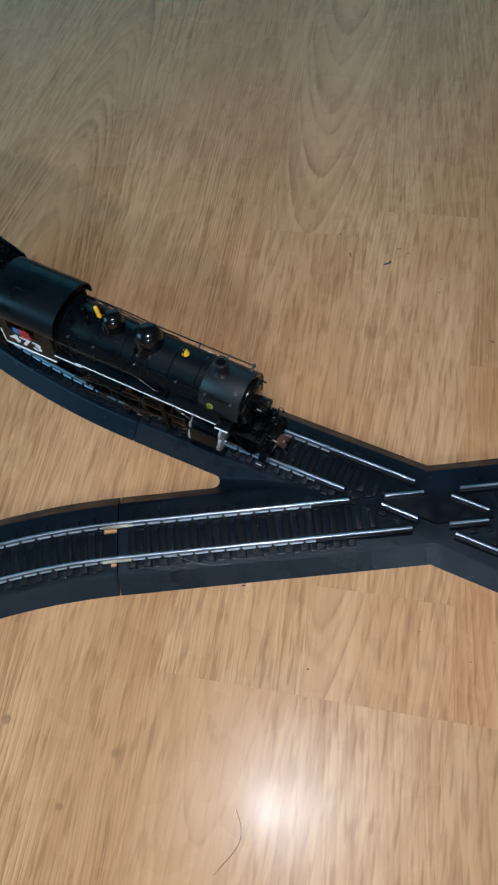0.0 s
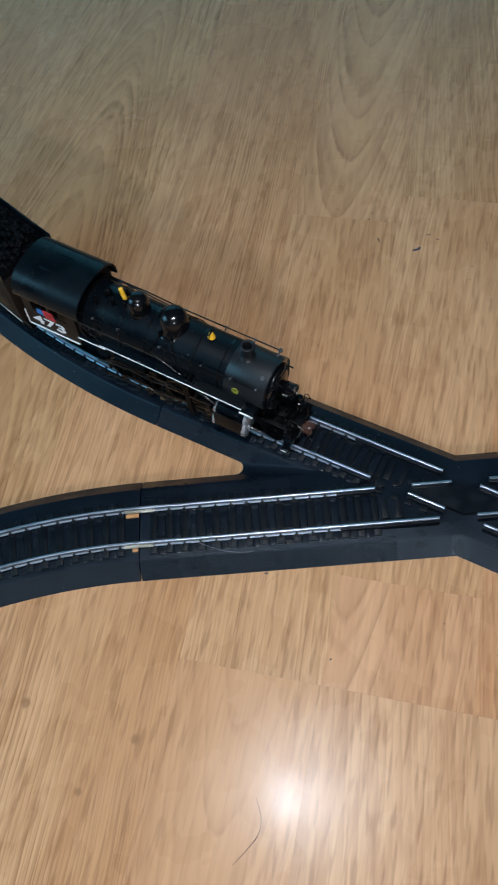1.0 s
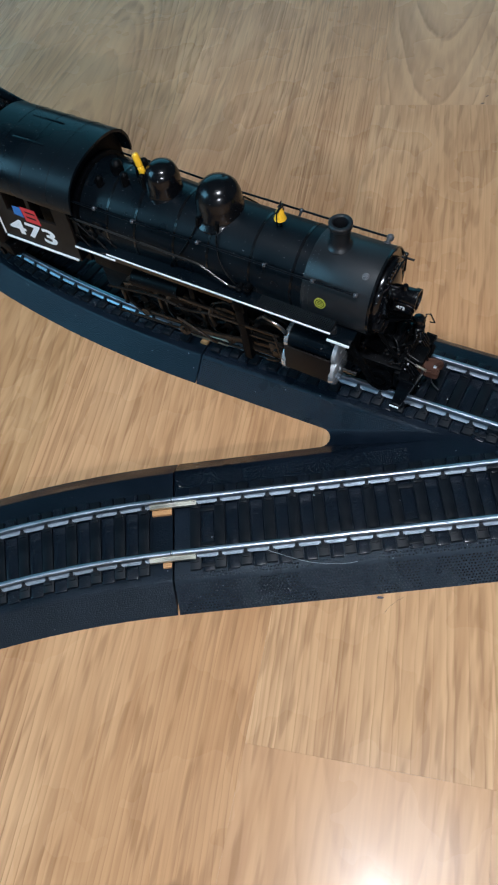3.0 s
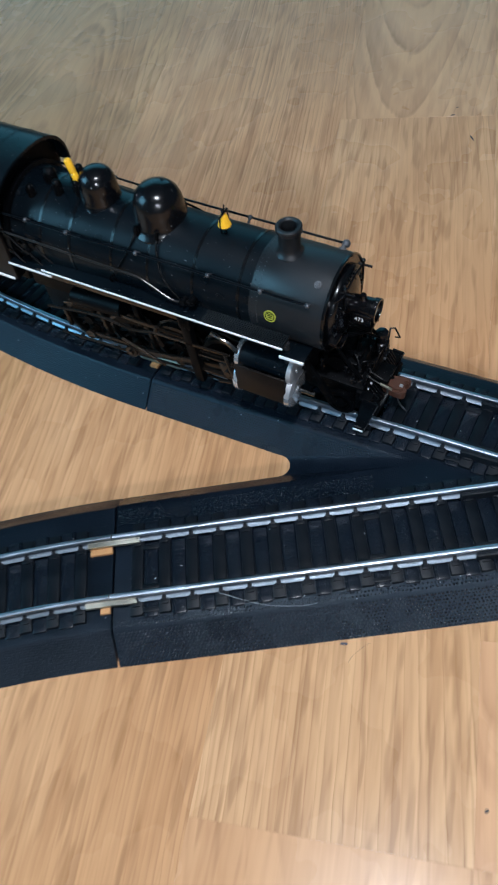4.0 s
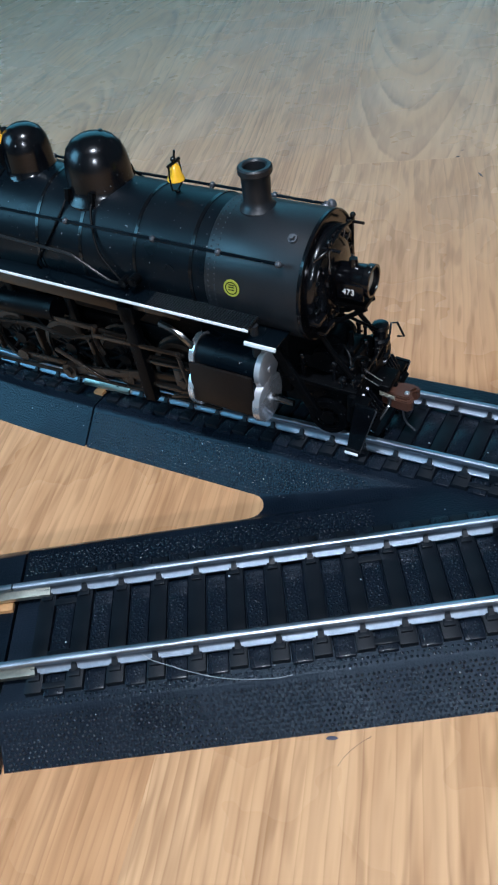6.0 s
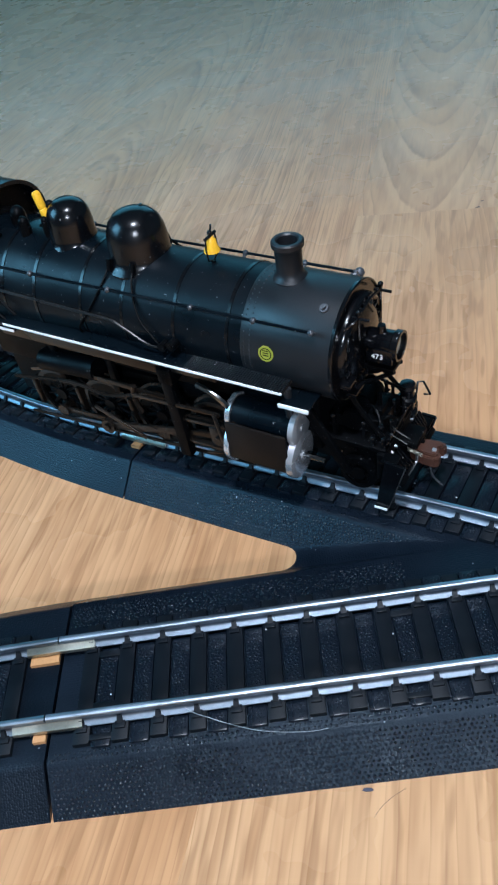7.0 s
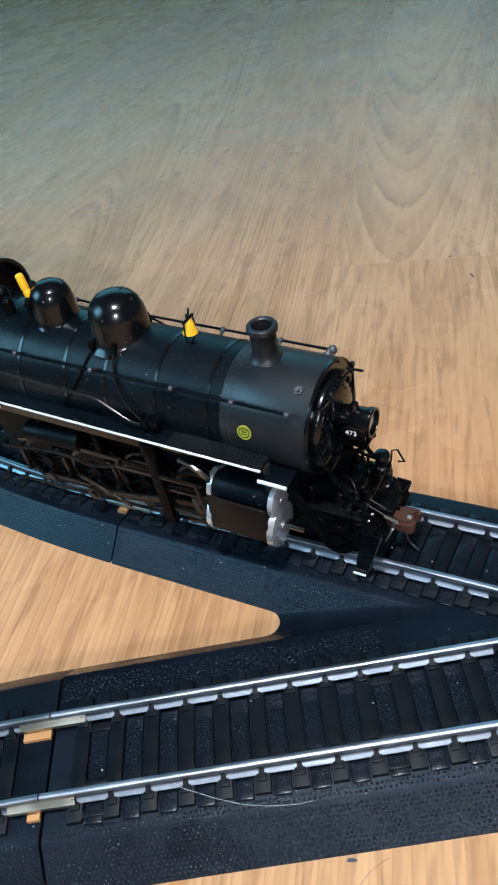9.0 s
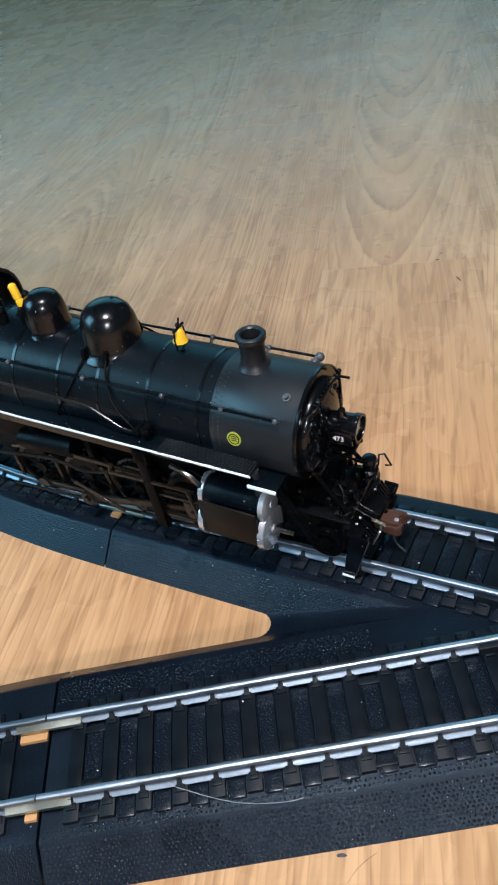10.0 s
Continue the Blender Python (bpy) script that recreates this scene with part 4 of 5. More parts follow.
def build_running_gear(loco):
    drivers = (31.0, 14.0, -3.0, -20.0)
    crank_x, crank_z = 1.6, -3.4
    for side in (-1, 1):
        for x in drivers:
            build_wheel(loco, x, side, 8.3, 13)
        build_wheel(loco, 67.0, side, 4.4, 9)
        z = RAIL_TOP + 8.3 + crank_z
        y = side * 12.0
        bm = bmesh.new()
        for a, b in zip(drivers, drivers[1:]):
            bar(bm, (a + crank_x, y, z), (b + crank_x, y, z), 1.9, 0.8)
        for x in drivers:
            rod(bm, (x + crank_x, side * 9.5, z), (x + crank_x, side * 12.9, z), 1.75, seg=16)
        gear_part("side_rod", bm, RUST, loco, "brown steel side rod")
        bm = bmesh.new()
        bar(bm, (-3.0 + crank_x, side * 13.6, z), (36.0, side * 13.9, 22.0), 2.2, 0.9)
        rod(bm, (-3.0 + crank_x, side * 12.5, z), (-3.0 + crank_x, side * 14.8, z), 2.1, seg=16)
        rod(bm, (-3.0 + crank_x, side * 14.6, z), (-3.0 + crank_x, side * 15.4, z), 1.0, seg=10)
        gear_part("main_rod", bm, RUST, loco, "brown steel main rod")
        bm = bmesh.new()
        box(bm, (32.5, min(side * 12.6, side * 15.6), 19.6), (37.5, max(side * 12.6, side * 15.6), 25.2), 0.4)
        rod(bm, (35, side * 15.4, 22), (35, side * 16.4, 22), 1.1, seg=10)
        gear_part("crosshead", bm, RUST, loco)
        for zz in (25.6, 18.8):
            bm = bmesh.new()
            box(bm, (25, min(side * 13.0, side * 15.2), zz - 0.5), (41, max(side * 13.0, side * 15.2), zz + 0.5), 0.15)
            gear_part("guide_bar", bm, RUST, loco)
        bm = bmesh.new()
        box(bm, (22.4, min(side * 13.6, side * 16.0), 14.2), (25.4, max(side * 13.6, side * 16.0), 40.3), 0.3)
        box(bm, (22.0, min(side * 8.0, side * 16.0), 36.2), (26.0, max(side * 8.0, side * 16.0), 40.3), 0.3)
        gear_part("guide_yoke", bm, DARK, loco)
        # valve gear: combination lever, radius rod, eccentric rod, expansion link
        bm = bmesh.new()
        bar(bm, (37.0, side * 15.8, 30.6), (12.0, side * 15.6, 30.0), 1.0, 0.6)
        gear_part("radius_rod", bm, RUST, loco)
        bm = bmesh.new()
        bar(bm, (37.4, side * 16.3, 31.6), (36.2, side * 17.2, 18.2), 0.9, 0.6)
        bar(bm, (36.2, side * 17.2, 18.2), (31.6, side * 16.2, 19.4), 0.8, 0.6)
        gear_part("combination_lever", bm, RUST, loco)
        bm = bmesh.new()
        tube(bm, curve_pts([(13.0, side * 15.2, 33.0), (12.2, side * 15.2, 30.8), (12.2, side * 15.2, 27.8), (13.0, side * 15.2, 25.0)], 5), 0.7)
        gear_part("expansion_link", bm, RUST, loco)
        bm = bmesh.new()
        bar(bm, (13.0, side * 16.4, 24.6), (-1.2, side * 16.4, 17.6), 1.0, 0.6)
        gear_part("eccentric_rod", bm, RUST, loco)
        bm = bmesh.new()
        box(bm, (-26, min(side * 14.6, side * 15.2), 35.8), (21.9, max(side * 14.6, side * 15.2), 40.2), 0.2)
        box(bm, (26.1, min(side * 14.6, side * 15.2), 37.2), (38, max(side * 14.6, side * 15.2), 40.2), 0.2)
        part("board_valance", bm, RUST, loco)
        bm = bmesh.new()
        bar(bm, (21.0, side * 14.6, 33.2), (-8.0, side * 14.4, 31.0), 1.3, 0.7)
        bar(bm, (-8.0, side * 14.4, 31.0), (-22.0, side * 14.2, 34.0), 1.1, 0.7)
        gear_part("reach_rod", bm, RUST, loco)
        for x in (-14.0, 4.0):
            bm = bmesh.new()
            box(bm, (x - 1.0, min(side * 11.0, side * 12.4), 27.0), (x + 1.0, max(side * 11.0, side * 12.4), 40.3), 0.25)
            gear_part("board_bracket", bm, DARK, loco)
        # wheel arch pipes, air reservoir
        bm = bmesh.new()
        rod(bm, (-18, side * 12.5, 33.5), (0, side * 12.5, 33.5), 2.9, seg=20)
        gear_part("air_reservoir", bm, DARK, loco)
        bm = bmesh.new()
        tube(bm, curve_pts([(41.0, side * 15.9, 31.4), (39.6, side * 16.2, 34.4), (36.6, side * 16.0, 36.6), (32.6, side * 15.4, 37.6)], 6), 0.85)
        tube(bm, curve_pts([(40.6, side * 14.6, 31.4), (38.4, side * 14.8, 34.0), (35.0, side * 14.4, 35.6)], 6), 0.75)
        gear_part("steam_pipe", bm, STEEL, loco, "bright curved pipe")
        for x in (21.0, 5.0, -12.5, -28.0):
            bm = bmesh.new()
            box(bm, (x - 0.7, min(side * 8.2, side * 11.0), 15.5), (x + 0.7, max(side * 8.2, side * 11.0), 24.0), 0.3)
            gear_part("brake_shoe", bm, RUST, loco)
        bm = bmesh.new()
        tube(bm, [(42, side * 13.2, 14.4), (-30, side * 13.2, 14.4)], 0.45)
        tube(bm, curve_pts([(-30, side * 14.2, 27), (-10, side * 14.2, 29), (2, side * 14.5, 27.5), (12, side * 14.5, 29.5)], 6), 0.5)
        gear_part("brake_pipe", bm, RUST, loco)


def build_front(loco):
    # headlight on a bracket, with number boards
    bm = bmesh.new()
    lathe(bm, [(0, 67.0), (2.5, 67.0), (2.8, 67.5), (3.05, 73.2), (3.35, 73.4), (3.35, 74.8), (2.8, 74.8), (2.6, 73.6), (0, 73.6)], round_x(0, 0, 45.9), 36)
    lamp = part("headlight", bm, GLOSS, loco, "glossy black headlight")
    bm = bmesh.new()
    lathe(bm, [(0, 74.3), (1.4, 74.1), (2.6, 73.7)], round_x(0, 0, 45.9), 28)
    part("lens", bm, GLASS, lamp)
    bm = bmesh.new()
    rod(bm, (70.5, 0, 48.4), (70.5, 0, 50.2), 1.1, 0.8, 14)
    part("lamp_vent", bm, GLOSS, lamp)
    for side in (-1, 1):
        bm = bmesh.new()
        box(bm, (68.4, min(side * 2.9, side * 3.5), 43.0), (74.0, max(side * 2.9, side * 3.5), 46.4), 0.15)
        part("number_board", bm, GLOSS, lamp)
        m = Matrix.Translation((70.9, side * 3.54, 44.7)) @ (pose(0, 0, 0, 90, 0, 0) if side < 0 else pose(0, 0, 0, 90, 0, 180))
        writing("number", "473", 1.75, m, WHITE, lamp)
    bm = bmesh.new()
    box(bm, (66, -2.6, 40.2), (74.0, 2.6, 41.4), 0.2)
    tube(bm, [(74.0, -2.0, 40.6), (68.5, -2.0, 36.5), (65, -2.0, 35.5)], 0.55)
    tube(bm, [(74.0, 2.0, 40.6), (68.5, 2.0, 36.5), (65, 2.0, 35.5)], 0.55)
    part("lamp_bracket", bm, DARK, loco)
    # front grab rail and flag posts
    bm = bmesh.new()
    tube(bm, curve_pts([(66.0, -8.6, 53.4), (67.8, -6.4, 54.6), (68.1, 0, 55.9), (67.8, 6.4, 54.6), (66.0, 8.6, 53.4)], 6), 0.32)
    part("front_grab_rail", bm, GLOSS, loco)
    for side in (-1, 1):
        bm = bmesh.new()
        rod(bm, (68.0, side * 5.6, 49.6), (68.0, side * 5.6, 56.0), 0.3, seg=6)
        ball(bm, (68.0, side * 5.6, 56.0), 0.6)
        rod(bm, (66.6, side * 5.6, 54.6), (70.4, side * 5.6, 54.6), 0.35, seg=6)
        part("flag_post", bm, GLOSS, loco)
    bm = bmesh.new()
    for k in range(5):
        rod(bm, (65.9, -3 + k * 1.4, 54.2), (67.2, -3 + k * 1.4, 54.2), 0.45, seg=6)
    box(bm, (65.4, -8.0, 36.2), (68.0, -3.0, 37.2), 0.2)
    box(bm, (65.4, -11.0, 40.4), (68.0, -7.0, 41.4), 0.2)
    part("door_hinge", bm, GLOSS, loco)
    # brace rods, side struts
    for side in (-1, 1):
        bm = bmesh.new()
        tube(bm, [(64.6, side * 6.8, 38.0), (69.0, side * 7.2, 32.0), (74.6, side * 7.4, 25.6)], 0.55)
        ball(bm, (64.8, side * 6.8, 37.6), 0.9)
        part("front_brace", bm, DARK, loco)
        bm = bmesh.new()
        bar(bm, (57.0, side * 11.8, 35.6), (67.4, side * 11.8, 18.0), 2.3, 1.2, 0.3)
        rod(bm, (62.0, side * 12.2, 27.2), (62.0, side * 12.8, 27.2), 0.45, seg=8)
        rod(bm, (66.0, side * 12.2, 20.4), (66.0, side * 12.8, 20.4), 0.45, seg=8)
        part("side_strut", bm, DARK, loco)
    # deck on its frame, buffer beam
    bm = bmesh.new()
    box(bm, (58, -8.3, 17.4), (73.6, 8.3, 24.2), 0.5)
    front = part("front_frame", bm, DARK, loco)
    for k in range(4):
        for side in (-1, 1):
            bm = bmesh.new()
            rod(bm, (61.0 + 3.4 * k, side * 8.2, 22.4 - 1.6 * (k % 2)), (61.0 + 3.4 * k, side * 8.9, 22.4 - 1.6 * (k % 2)), 0.5, 0.4, 6)
            part("frame_bolt", bm, GLOSS, front)
    bm = bmesh.new()
    box(bm, (58, -9.6, 24.0), (75.2, 9.6, 25.0), 0.2)
    part("pilot_deck", bm, DARK, loco)
    bm = bmesh.new()
    box(bm, (73.4, -10.6, 17.2), (75.4, 9.6, 24.4), 0.3)
    beam = part("buffer_beam", bm, DARK, loco)
    for y in (-9.2, -7.0, -4.8, 5.0, 7.4):
        bm = bmesh.new()
        rod(bm, (75.2, y, 22.6), (76.0, y, 22.6), 0.5, 0.4, 6)
        part("beam_bolt", bm, STUD, beam)
    # air pump and tank on the deck, seen as a ragged dark skyline
    bm = bmesh.new()
    lathe(bm, [(0, 24.6), (2.3, 24.6), (2.3, 25.4), (1.7, 25.8), (1.7, 28.2), (2.2, 28.5), (2.2, 29.3), (1.6, 29.6), (1.6, 31.8), (2.0, 32.1), (1.7, 32.9), (0.6, 33.2), (0, 33.2)], upright(73.9, 6.4, -1.6), 18)
    part("air_pump", bm, GLOSS, loco, "small black air pump with flanges")
    bm = bmesh.new()
    rod(bm, (66.0, -6.4, 28.2), (66.0, 6.4, 28.2), 2.5, seg=20)
    for y in (-5.2, 0.0, 5.2):
        rod(bm, (66.0, y - 0.3, 28.2), (66.0, y + 0.3, 28.2), 2.75, seg=20)
    box(bm, (64.6, -5.6, 24.8), (67.4, -4.8, 27.0))
    box(bm, (64.6, 4.8, 24.8), (67.4, 5.6, 27.0))
    part("air_tank", bm, DARK, loco)
    bm = bmesh.new()
    box(bm, (68.8, -4.0, 24.8), (72.4, 3.2, 28.6), 0.5)
    box(bm, (69.4, -3.2, 28.4), (71.8, 2.2, 30.2), 0.4)
    rod(bm, (70.4, -1.0, 30.0), (70.4, -1.0, 33.4), 0.7, 0.5, 10)
    part("valve_box", bm, DARK, loco)
    for x, y, h, r in ((72.6, 1.6, 4.6, 0.6), (73.8, -3.2, 3.0, 0.55), (72.9, -6.6, 3.8, 0.7), (69.2, -7.2, 4.4, 0.6), (74.2, -8.4, 2.2, 0.6), (70.8, 5.6, 5.6, 0.5), (68.4, 7.8, 4.2, 0.6), (74.4, 2.8, 5.0, 0.5), (71.8, -8.6, 2.0, 0.7), (62.4, -7.8, 5.0, 0.7), (61.0, 7.4, 5.4, 0.7)):
        bm = bmesh.new()
        rod(bm, (x, y, 24.6), (x, y, 24.8 + h), r, r * 0.7, 8)
        ball(bm, (x, y, 24.8 + h), r * 1.15, 8)
        rod(bm, (x - 0.9, y, 24.8 + h * 0.55), (x + 0.9, y, 24.8 + h * 0.55), r * 0.45, seg=6)
        part("deck_valve", bm, GLOSS, loco)
    for ctrl in ([(71.6, -7.6, 25.4), (72.6, -6.4, 29.6), (70.2, -4.0, 31.6), (67.2, -3.0, 30.4)], [(74.6, -1.8, 25.2), (75.0, -2.4, 28.4), (73.0, -4.2, 29.6), (71.2, -5.0, 26.0)], [(74.0, 4.4, 31.2), (71.4, 2.6, 33.4), (68.4, 2.2, 34.6), (65.6, 2.4, 34.4)]):
        bm = bmesh.new()
        tube(bm, curve_pts(ctrl, 6), 0.34)
        part("air_pipe", bm, DARK, loco)
    # pilot: a tread of raked slats on each side of the coupler, and its sill
    bm = bmesh.new()
    box(bm, (75.0, -10.2, 15.6), (76.6, 9.4, 17.4), 0.2)
    pilot = part("pilot", bm, DARK, loco, "black pilot sill with raked slats")
    for side in (-1, 1):
        for k in range(7):
            y = side * (3.4 + 1.05 * k)
            bm = bmesh.new()
            bar(bm, (75.4, y, 21.2), (79.2 - 0.2 * k, y, 16.6), 0.8, 0.42, 0.1)
            part("slat", bm, GLOSS, pilot)
        bm = bmesh.new()
        bar(bm, (78.6, side * 6.4, 17.0), (79.4, side * 6.4, 16.2), 0.8, 7.4, 0.1)
        part("slat_rail", bm, DARK, pilot)
        # step plate on its hanger
        bm = bmesh.new()
        sheet(bm, [(76.2, 24.8), (74.2, 11.2), (77.0, 11.0), (80.6, 24.6)] if side < 0 else [(75.4, 18.4), (74.2, 11.2), (77.0, 11.0), (78.8, 18.2)], -0.35, 0.35)
        bm.transform(Matrix.Translation((0, side * 12.5, 0)) @ Matrix.Rotation(radians(90), 4, "X"))
        hanger = part("step_hanger", bm, GLOSS, loco, "black tapered step plate")
        bm = bmesh.new()
        tube(bm, [(77.1, side * 12.6, 11.2), (80.7, side * 12.6, 24.4) if side < 0 else (78.9, side * 12.6, 18.0)], 0.16, 6)
        part("plate_edge", bm, STUD, hanger)
        bm = bmesh.new()
        z = 23.6 if side < 0 else 17.2
        box(bm, (75.0, min(side * 9.0, side * 12.4), z), (78.4, max(side * 9.0, side * 12.4), z + 0.8), 0.15)
        part("hanger_arm", bm, DARK, hanger)
        bm = bmesh.new()
        box(bm, (74.0, min(side * 10.6, side * 13.2), 10.9), (77.0, max(side * 10.6, side * 13.2), 11.4), 0.12)
        step = part("footstep", bm, DARK, hanger)
        bm = bmesh.new()
        box(bm, (74.0, min(side * 13.15, side * 13.4), 10.8), (77.0, max(side * 13.15, side * 13.4), 11.45), 0.05)
        part("step_edge", bm, WHITE, hanger, "white step edge")
    # pocket over the coupler, pins, pipe end
    bm = bmesh.new()
    box(bm, (74.8, -2.4, 20.7), (79.6, 4.0, 22.4), 0.4)
    box(bm, (75.0, -1.6, 17.2), (78.6, 1.6, 20.8), 0.3)
    part("coupler_pocket", bm, DARK, loco)
    for y in (-6.4, -4.6):
        bm = bmesh.new()
        tube(bm, [(75.2, y, 27.2), (78.8, y, 25.6)], 0.16, 6)
        ball(bm, (75.2, y, 27.2), 0.4, 8)
        part("lift_pin", bm, PIPE, loco)
    bm = bmesh.new()
    tube(bm, curve_pts([(79.9, -3.0, 20.4), (79.9, -3.2, 18.2), (79.4, -5.6, 16.9), (78.6, -9.4, 15.4)], 5), 0.42)
    part("pipe_end", bm, STEEL, loco, "bright bent pipe")
    # uncoupling lever
    bm = bmesh.new()
    tube(bm, [(75.0, -9.0, 26.2), (75.0, 9.4, 26.8), (74.8, 10.5, 29.0), (76.0, 11.0, 29.1), (77.7, 11.0, 25.9), (76.2, 11.0, 25.5)], 0.26)
    for y in (-7.6, 0.6, 8.0):
        rod(bm, (75.0, y, 24.6), (75.0, y, 26.8), 0.4, seg=6)
    part("uncoupling_lever", bm, GLOSS, loco)
    # knuckle coupler with its spring and trip wire
    head = [(77.0, -0.9), (78.4, -2.3), (81.0, -3.1), (83.9, -3.2), (84.7, -2.5), (84.7, -1.0), (83.7, -0.4), (83.5, 0.6), (84.6, 1.1), (84.9, 2.2), (84.1, 3.0), (81.4, 2.8), (78.6, 1.9), (77.0, 1.0)]
    bm = bmesh.new()
    sheet(bm, head, 17.7, 20.0)
    sheet(bm, [(81.2 + (x - 81.2) * 0.80, y * 0.80) for x, y in head], 19.8, 20.7)
    bmesh.ops.bevel(bm, geom=[e for e in bm.edges if abs(e.verts[0].co.z - e.verts[1].co.z) < 0.01 and e.verts[0].co.z > 18], offset=0.2, segments=2, affect="EDGES")
    box(bm, (74, -1.1, 17.6), (78, 1.1, 19.8), 0.2)
    coupler = part("coupler", bm, COUPLER, loco, "brown knuckle coupler")
    bm = bmesh.new()
    rod(bm, (79.8, 0.7, 20.6), (79.8, 0.7, 20.95), 0.55, seg=12)
    part("coupler_rivet", bm, DARK, coupler)
    bm = bmesh.new()
    box(bm, (82.6, -1.5, 20.5), (83.6, -0.6, 21.1), 0.15)
    part("coupler_pin", bm, SILVER, coupler, "silver pin")
    bm = bmesh.new()
    tube(bm, [(77.4 + 0.06 * k, -2.3 - 0.011 * k + 0.38 * math.sin(k * 1.1), 20.2 + 0.38 * math.cos(k * 1.1)) for k in range(62)], 0.13, 5)
    part("coupler_spring", bm, BRASS, coupler, "small brass spring")
    bm = bmesh.new()
    tube(bm, curve_pts([(82.4, -1.2, 17.8), (82.6, -1.4, 15.0), (83.6, -1.6, 13.0), (85.8, -2.4, 12.2)], 5), 0.24)
    part("trip_wire", bm, STUD, coupler)


def build_cab(loco):
    front, back = -35.0, -66.0
    w, low, eave = 16.3, 31.4, 54.4
    bm = bmesh.new()
    for side in (-1, 1):
        y0, y1 = sorted((side * w, side * (w - 0.8)))
        box(bm, (back, y0, low), (front, y1, 44.6))
        box(bm, (back, y0, 51.8), (front, y1, eave))
        for x0, x1 in ((back, back + 5), (back + 14.5, back + 16), (front - 6, front)):
            box(bm, (x0, y0, 44.6), (x1, y1, 51.8))
    cab = part("cab", bm, CABSIDE, loco, "brown-black cab with open side windows", 0)
    bm = bmesh.new()
    box(bm, (front - 0.8, -w + 0.85, low), (front, w - 0.85, eave))
    part("cab_front_wall", bm, DARK, cab, "black cab front")
    bm = bmesh.new()
    lathe(bm, [(14.4, -1.5), (15.4, -1.5), (15.6, 0.6), (14.4, 0.9)], round_x(front + 2.0), 48, True)
    part("backhead_ring", bm, DARK, cab)
    # arched roof
    bm = bmesh.new()
    arc = [(math.copysign(17.3 * abs(math.sin(radians(a))) ** 0.82, a), 53.3 + 13.0 * max(0.0, math.cos(radians(a))) ** 0.82) for a in range(-90, 91, 6)]
    prof = arc + [(y * 0.965, z - 0.9) for y, z in reversed(arc)]
    sweep(bm, prof, [Matrix.Translation((x, 0, 0)) for x in (-69.0, -31.5)])
    roof = part("cab_roof", bm, BLACK, cab, "satin black arched roof", 50)
    for x in (-40, -50, -60):
        bm = bmesh.new()
        tube(bm, [(x, y, z - 0.02) for y, z in arc[1:-1]], 0.12, 6)
        part("roof_seam", bm, BLACK, roof)
    for y, x0, x1 in ((-5.5, -58, -46), (5.5, -58, -46)):
        bm = bmesh.new()
        box(bm, (x0, y - 0.4, 65.4), (x1, y + 0.4, 66.2), 0.15)
        part("roof_hatch_rail", bm, BLACK, roof)
    bm = bmesh.new()
    pts = [(-15.5, 0.0)] + [(y * 0.93, (z - 54.4)) for y, z in arc[2:-2]] + [(15.5, 0.0)]
    sheet(bm, pts, 0, 0.8)
    bm.transform(Matrix.Translation((front - 0.8, 0, 53.8)) @ Matrix(((0, 0, 1, 0), (1, 0, 0, 0), (0, 1, 0, 0), (0, 0, 0, 1))))
    part("cab_front", bm, DARK, cab)
    bm = bmesh.new()
    box(bm, (-52, -11, 26), (-36, 11, 50), 0.6)
    part("backhead", bm, DARK, cab)
    for side in (-1, 1):
        turn = pose(0, 0, 0, 90, 0, 0) if side < 0 else pose(0, 0, 0, 90, 0, 180)
        face = side * (w + 0.04)
        writing("number", "473", 9.2, Matrix.Translation((-52.6, face, 37.6)) @ turn @ Matrix.Diagonal((1.45, 0.92, 1, 1)), WHITE, cab, 0.03, 0.22)
        # herald: plain slanted red plate with a blue block beside it
        for mat, pts in ((RED, [(-3.0, -2.9), (3.2, -2.9), (2.4, 3.0), (-3.6, 3.0)]), (BLUE, [(-7.4, -1.4), (-3.3, -1.6), (-3.9, 2.4), (-7.0, 2.2)])):
            bm = bmesh.new()
            sheet(bm, [(x, z) for x, z in pts], 0, 0.06)
            bm.transform(Matrix.Translation((-51.0, face, 45.0)) @ turn)
            herald = part("herald_block", bm, mat, cab, "flat painted herald block", 0)
        for z0 in (-1.2, 0.9):
            bm = bmesh.new()
            sheet(bm, [(-2.0, z0), (2.0, z0), (1.8, z0 + 0.7), (-2.2, z0 + 0.7)], 0.06, 0.1)
            bm.transform(Matrix.Translation((-51.0, face, 45.0)) @ turn)
            part("herald_mark", bm, CABSIDE, herald)
        bm = bmesh.new()
        y0, y1 = sorted((side * w, side * (w + 0.5)))
        box(bm, (back, y0, 31.4), (front - 1, y1, 32.1), 0.05)
        part("white_edge", bm, WHITE, cab, "white cab sill")
        bm = bmesh.new()
        tube(bm, [(-65.4, side * (w + 0.9), 33.5), (-65.4, side * (w + 0.9), 43.5)], 0.28)
        part("grab_iron", bm, WHITE, cab, "white grab iron")
        # front hand wheel and plumbing at the fire box side
        bm = bmesh.new()
        lathe(bm, [(2.6, -0.3), (3.2, -0.3), (3.2, 0.3), (2.6, 0.3)], Matrix.Translation((-30, side * 14.6, 46.0)) @ Matrix.Rotation(radians(-90 * side), 4, "X"), 24, True)
        rod(bm, (-30, side * 12, 46), (-30, side * 15, 46), 0.8, seg=8)
        part("hand_wheel", bm, DARK, loco)
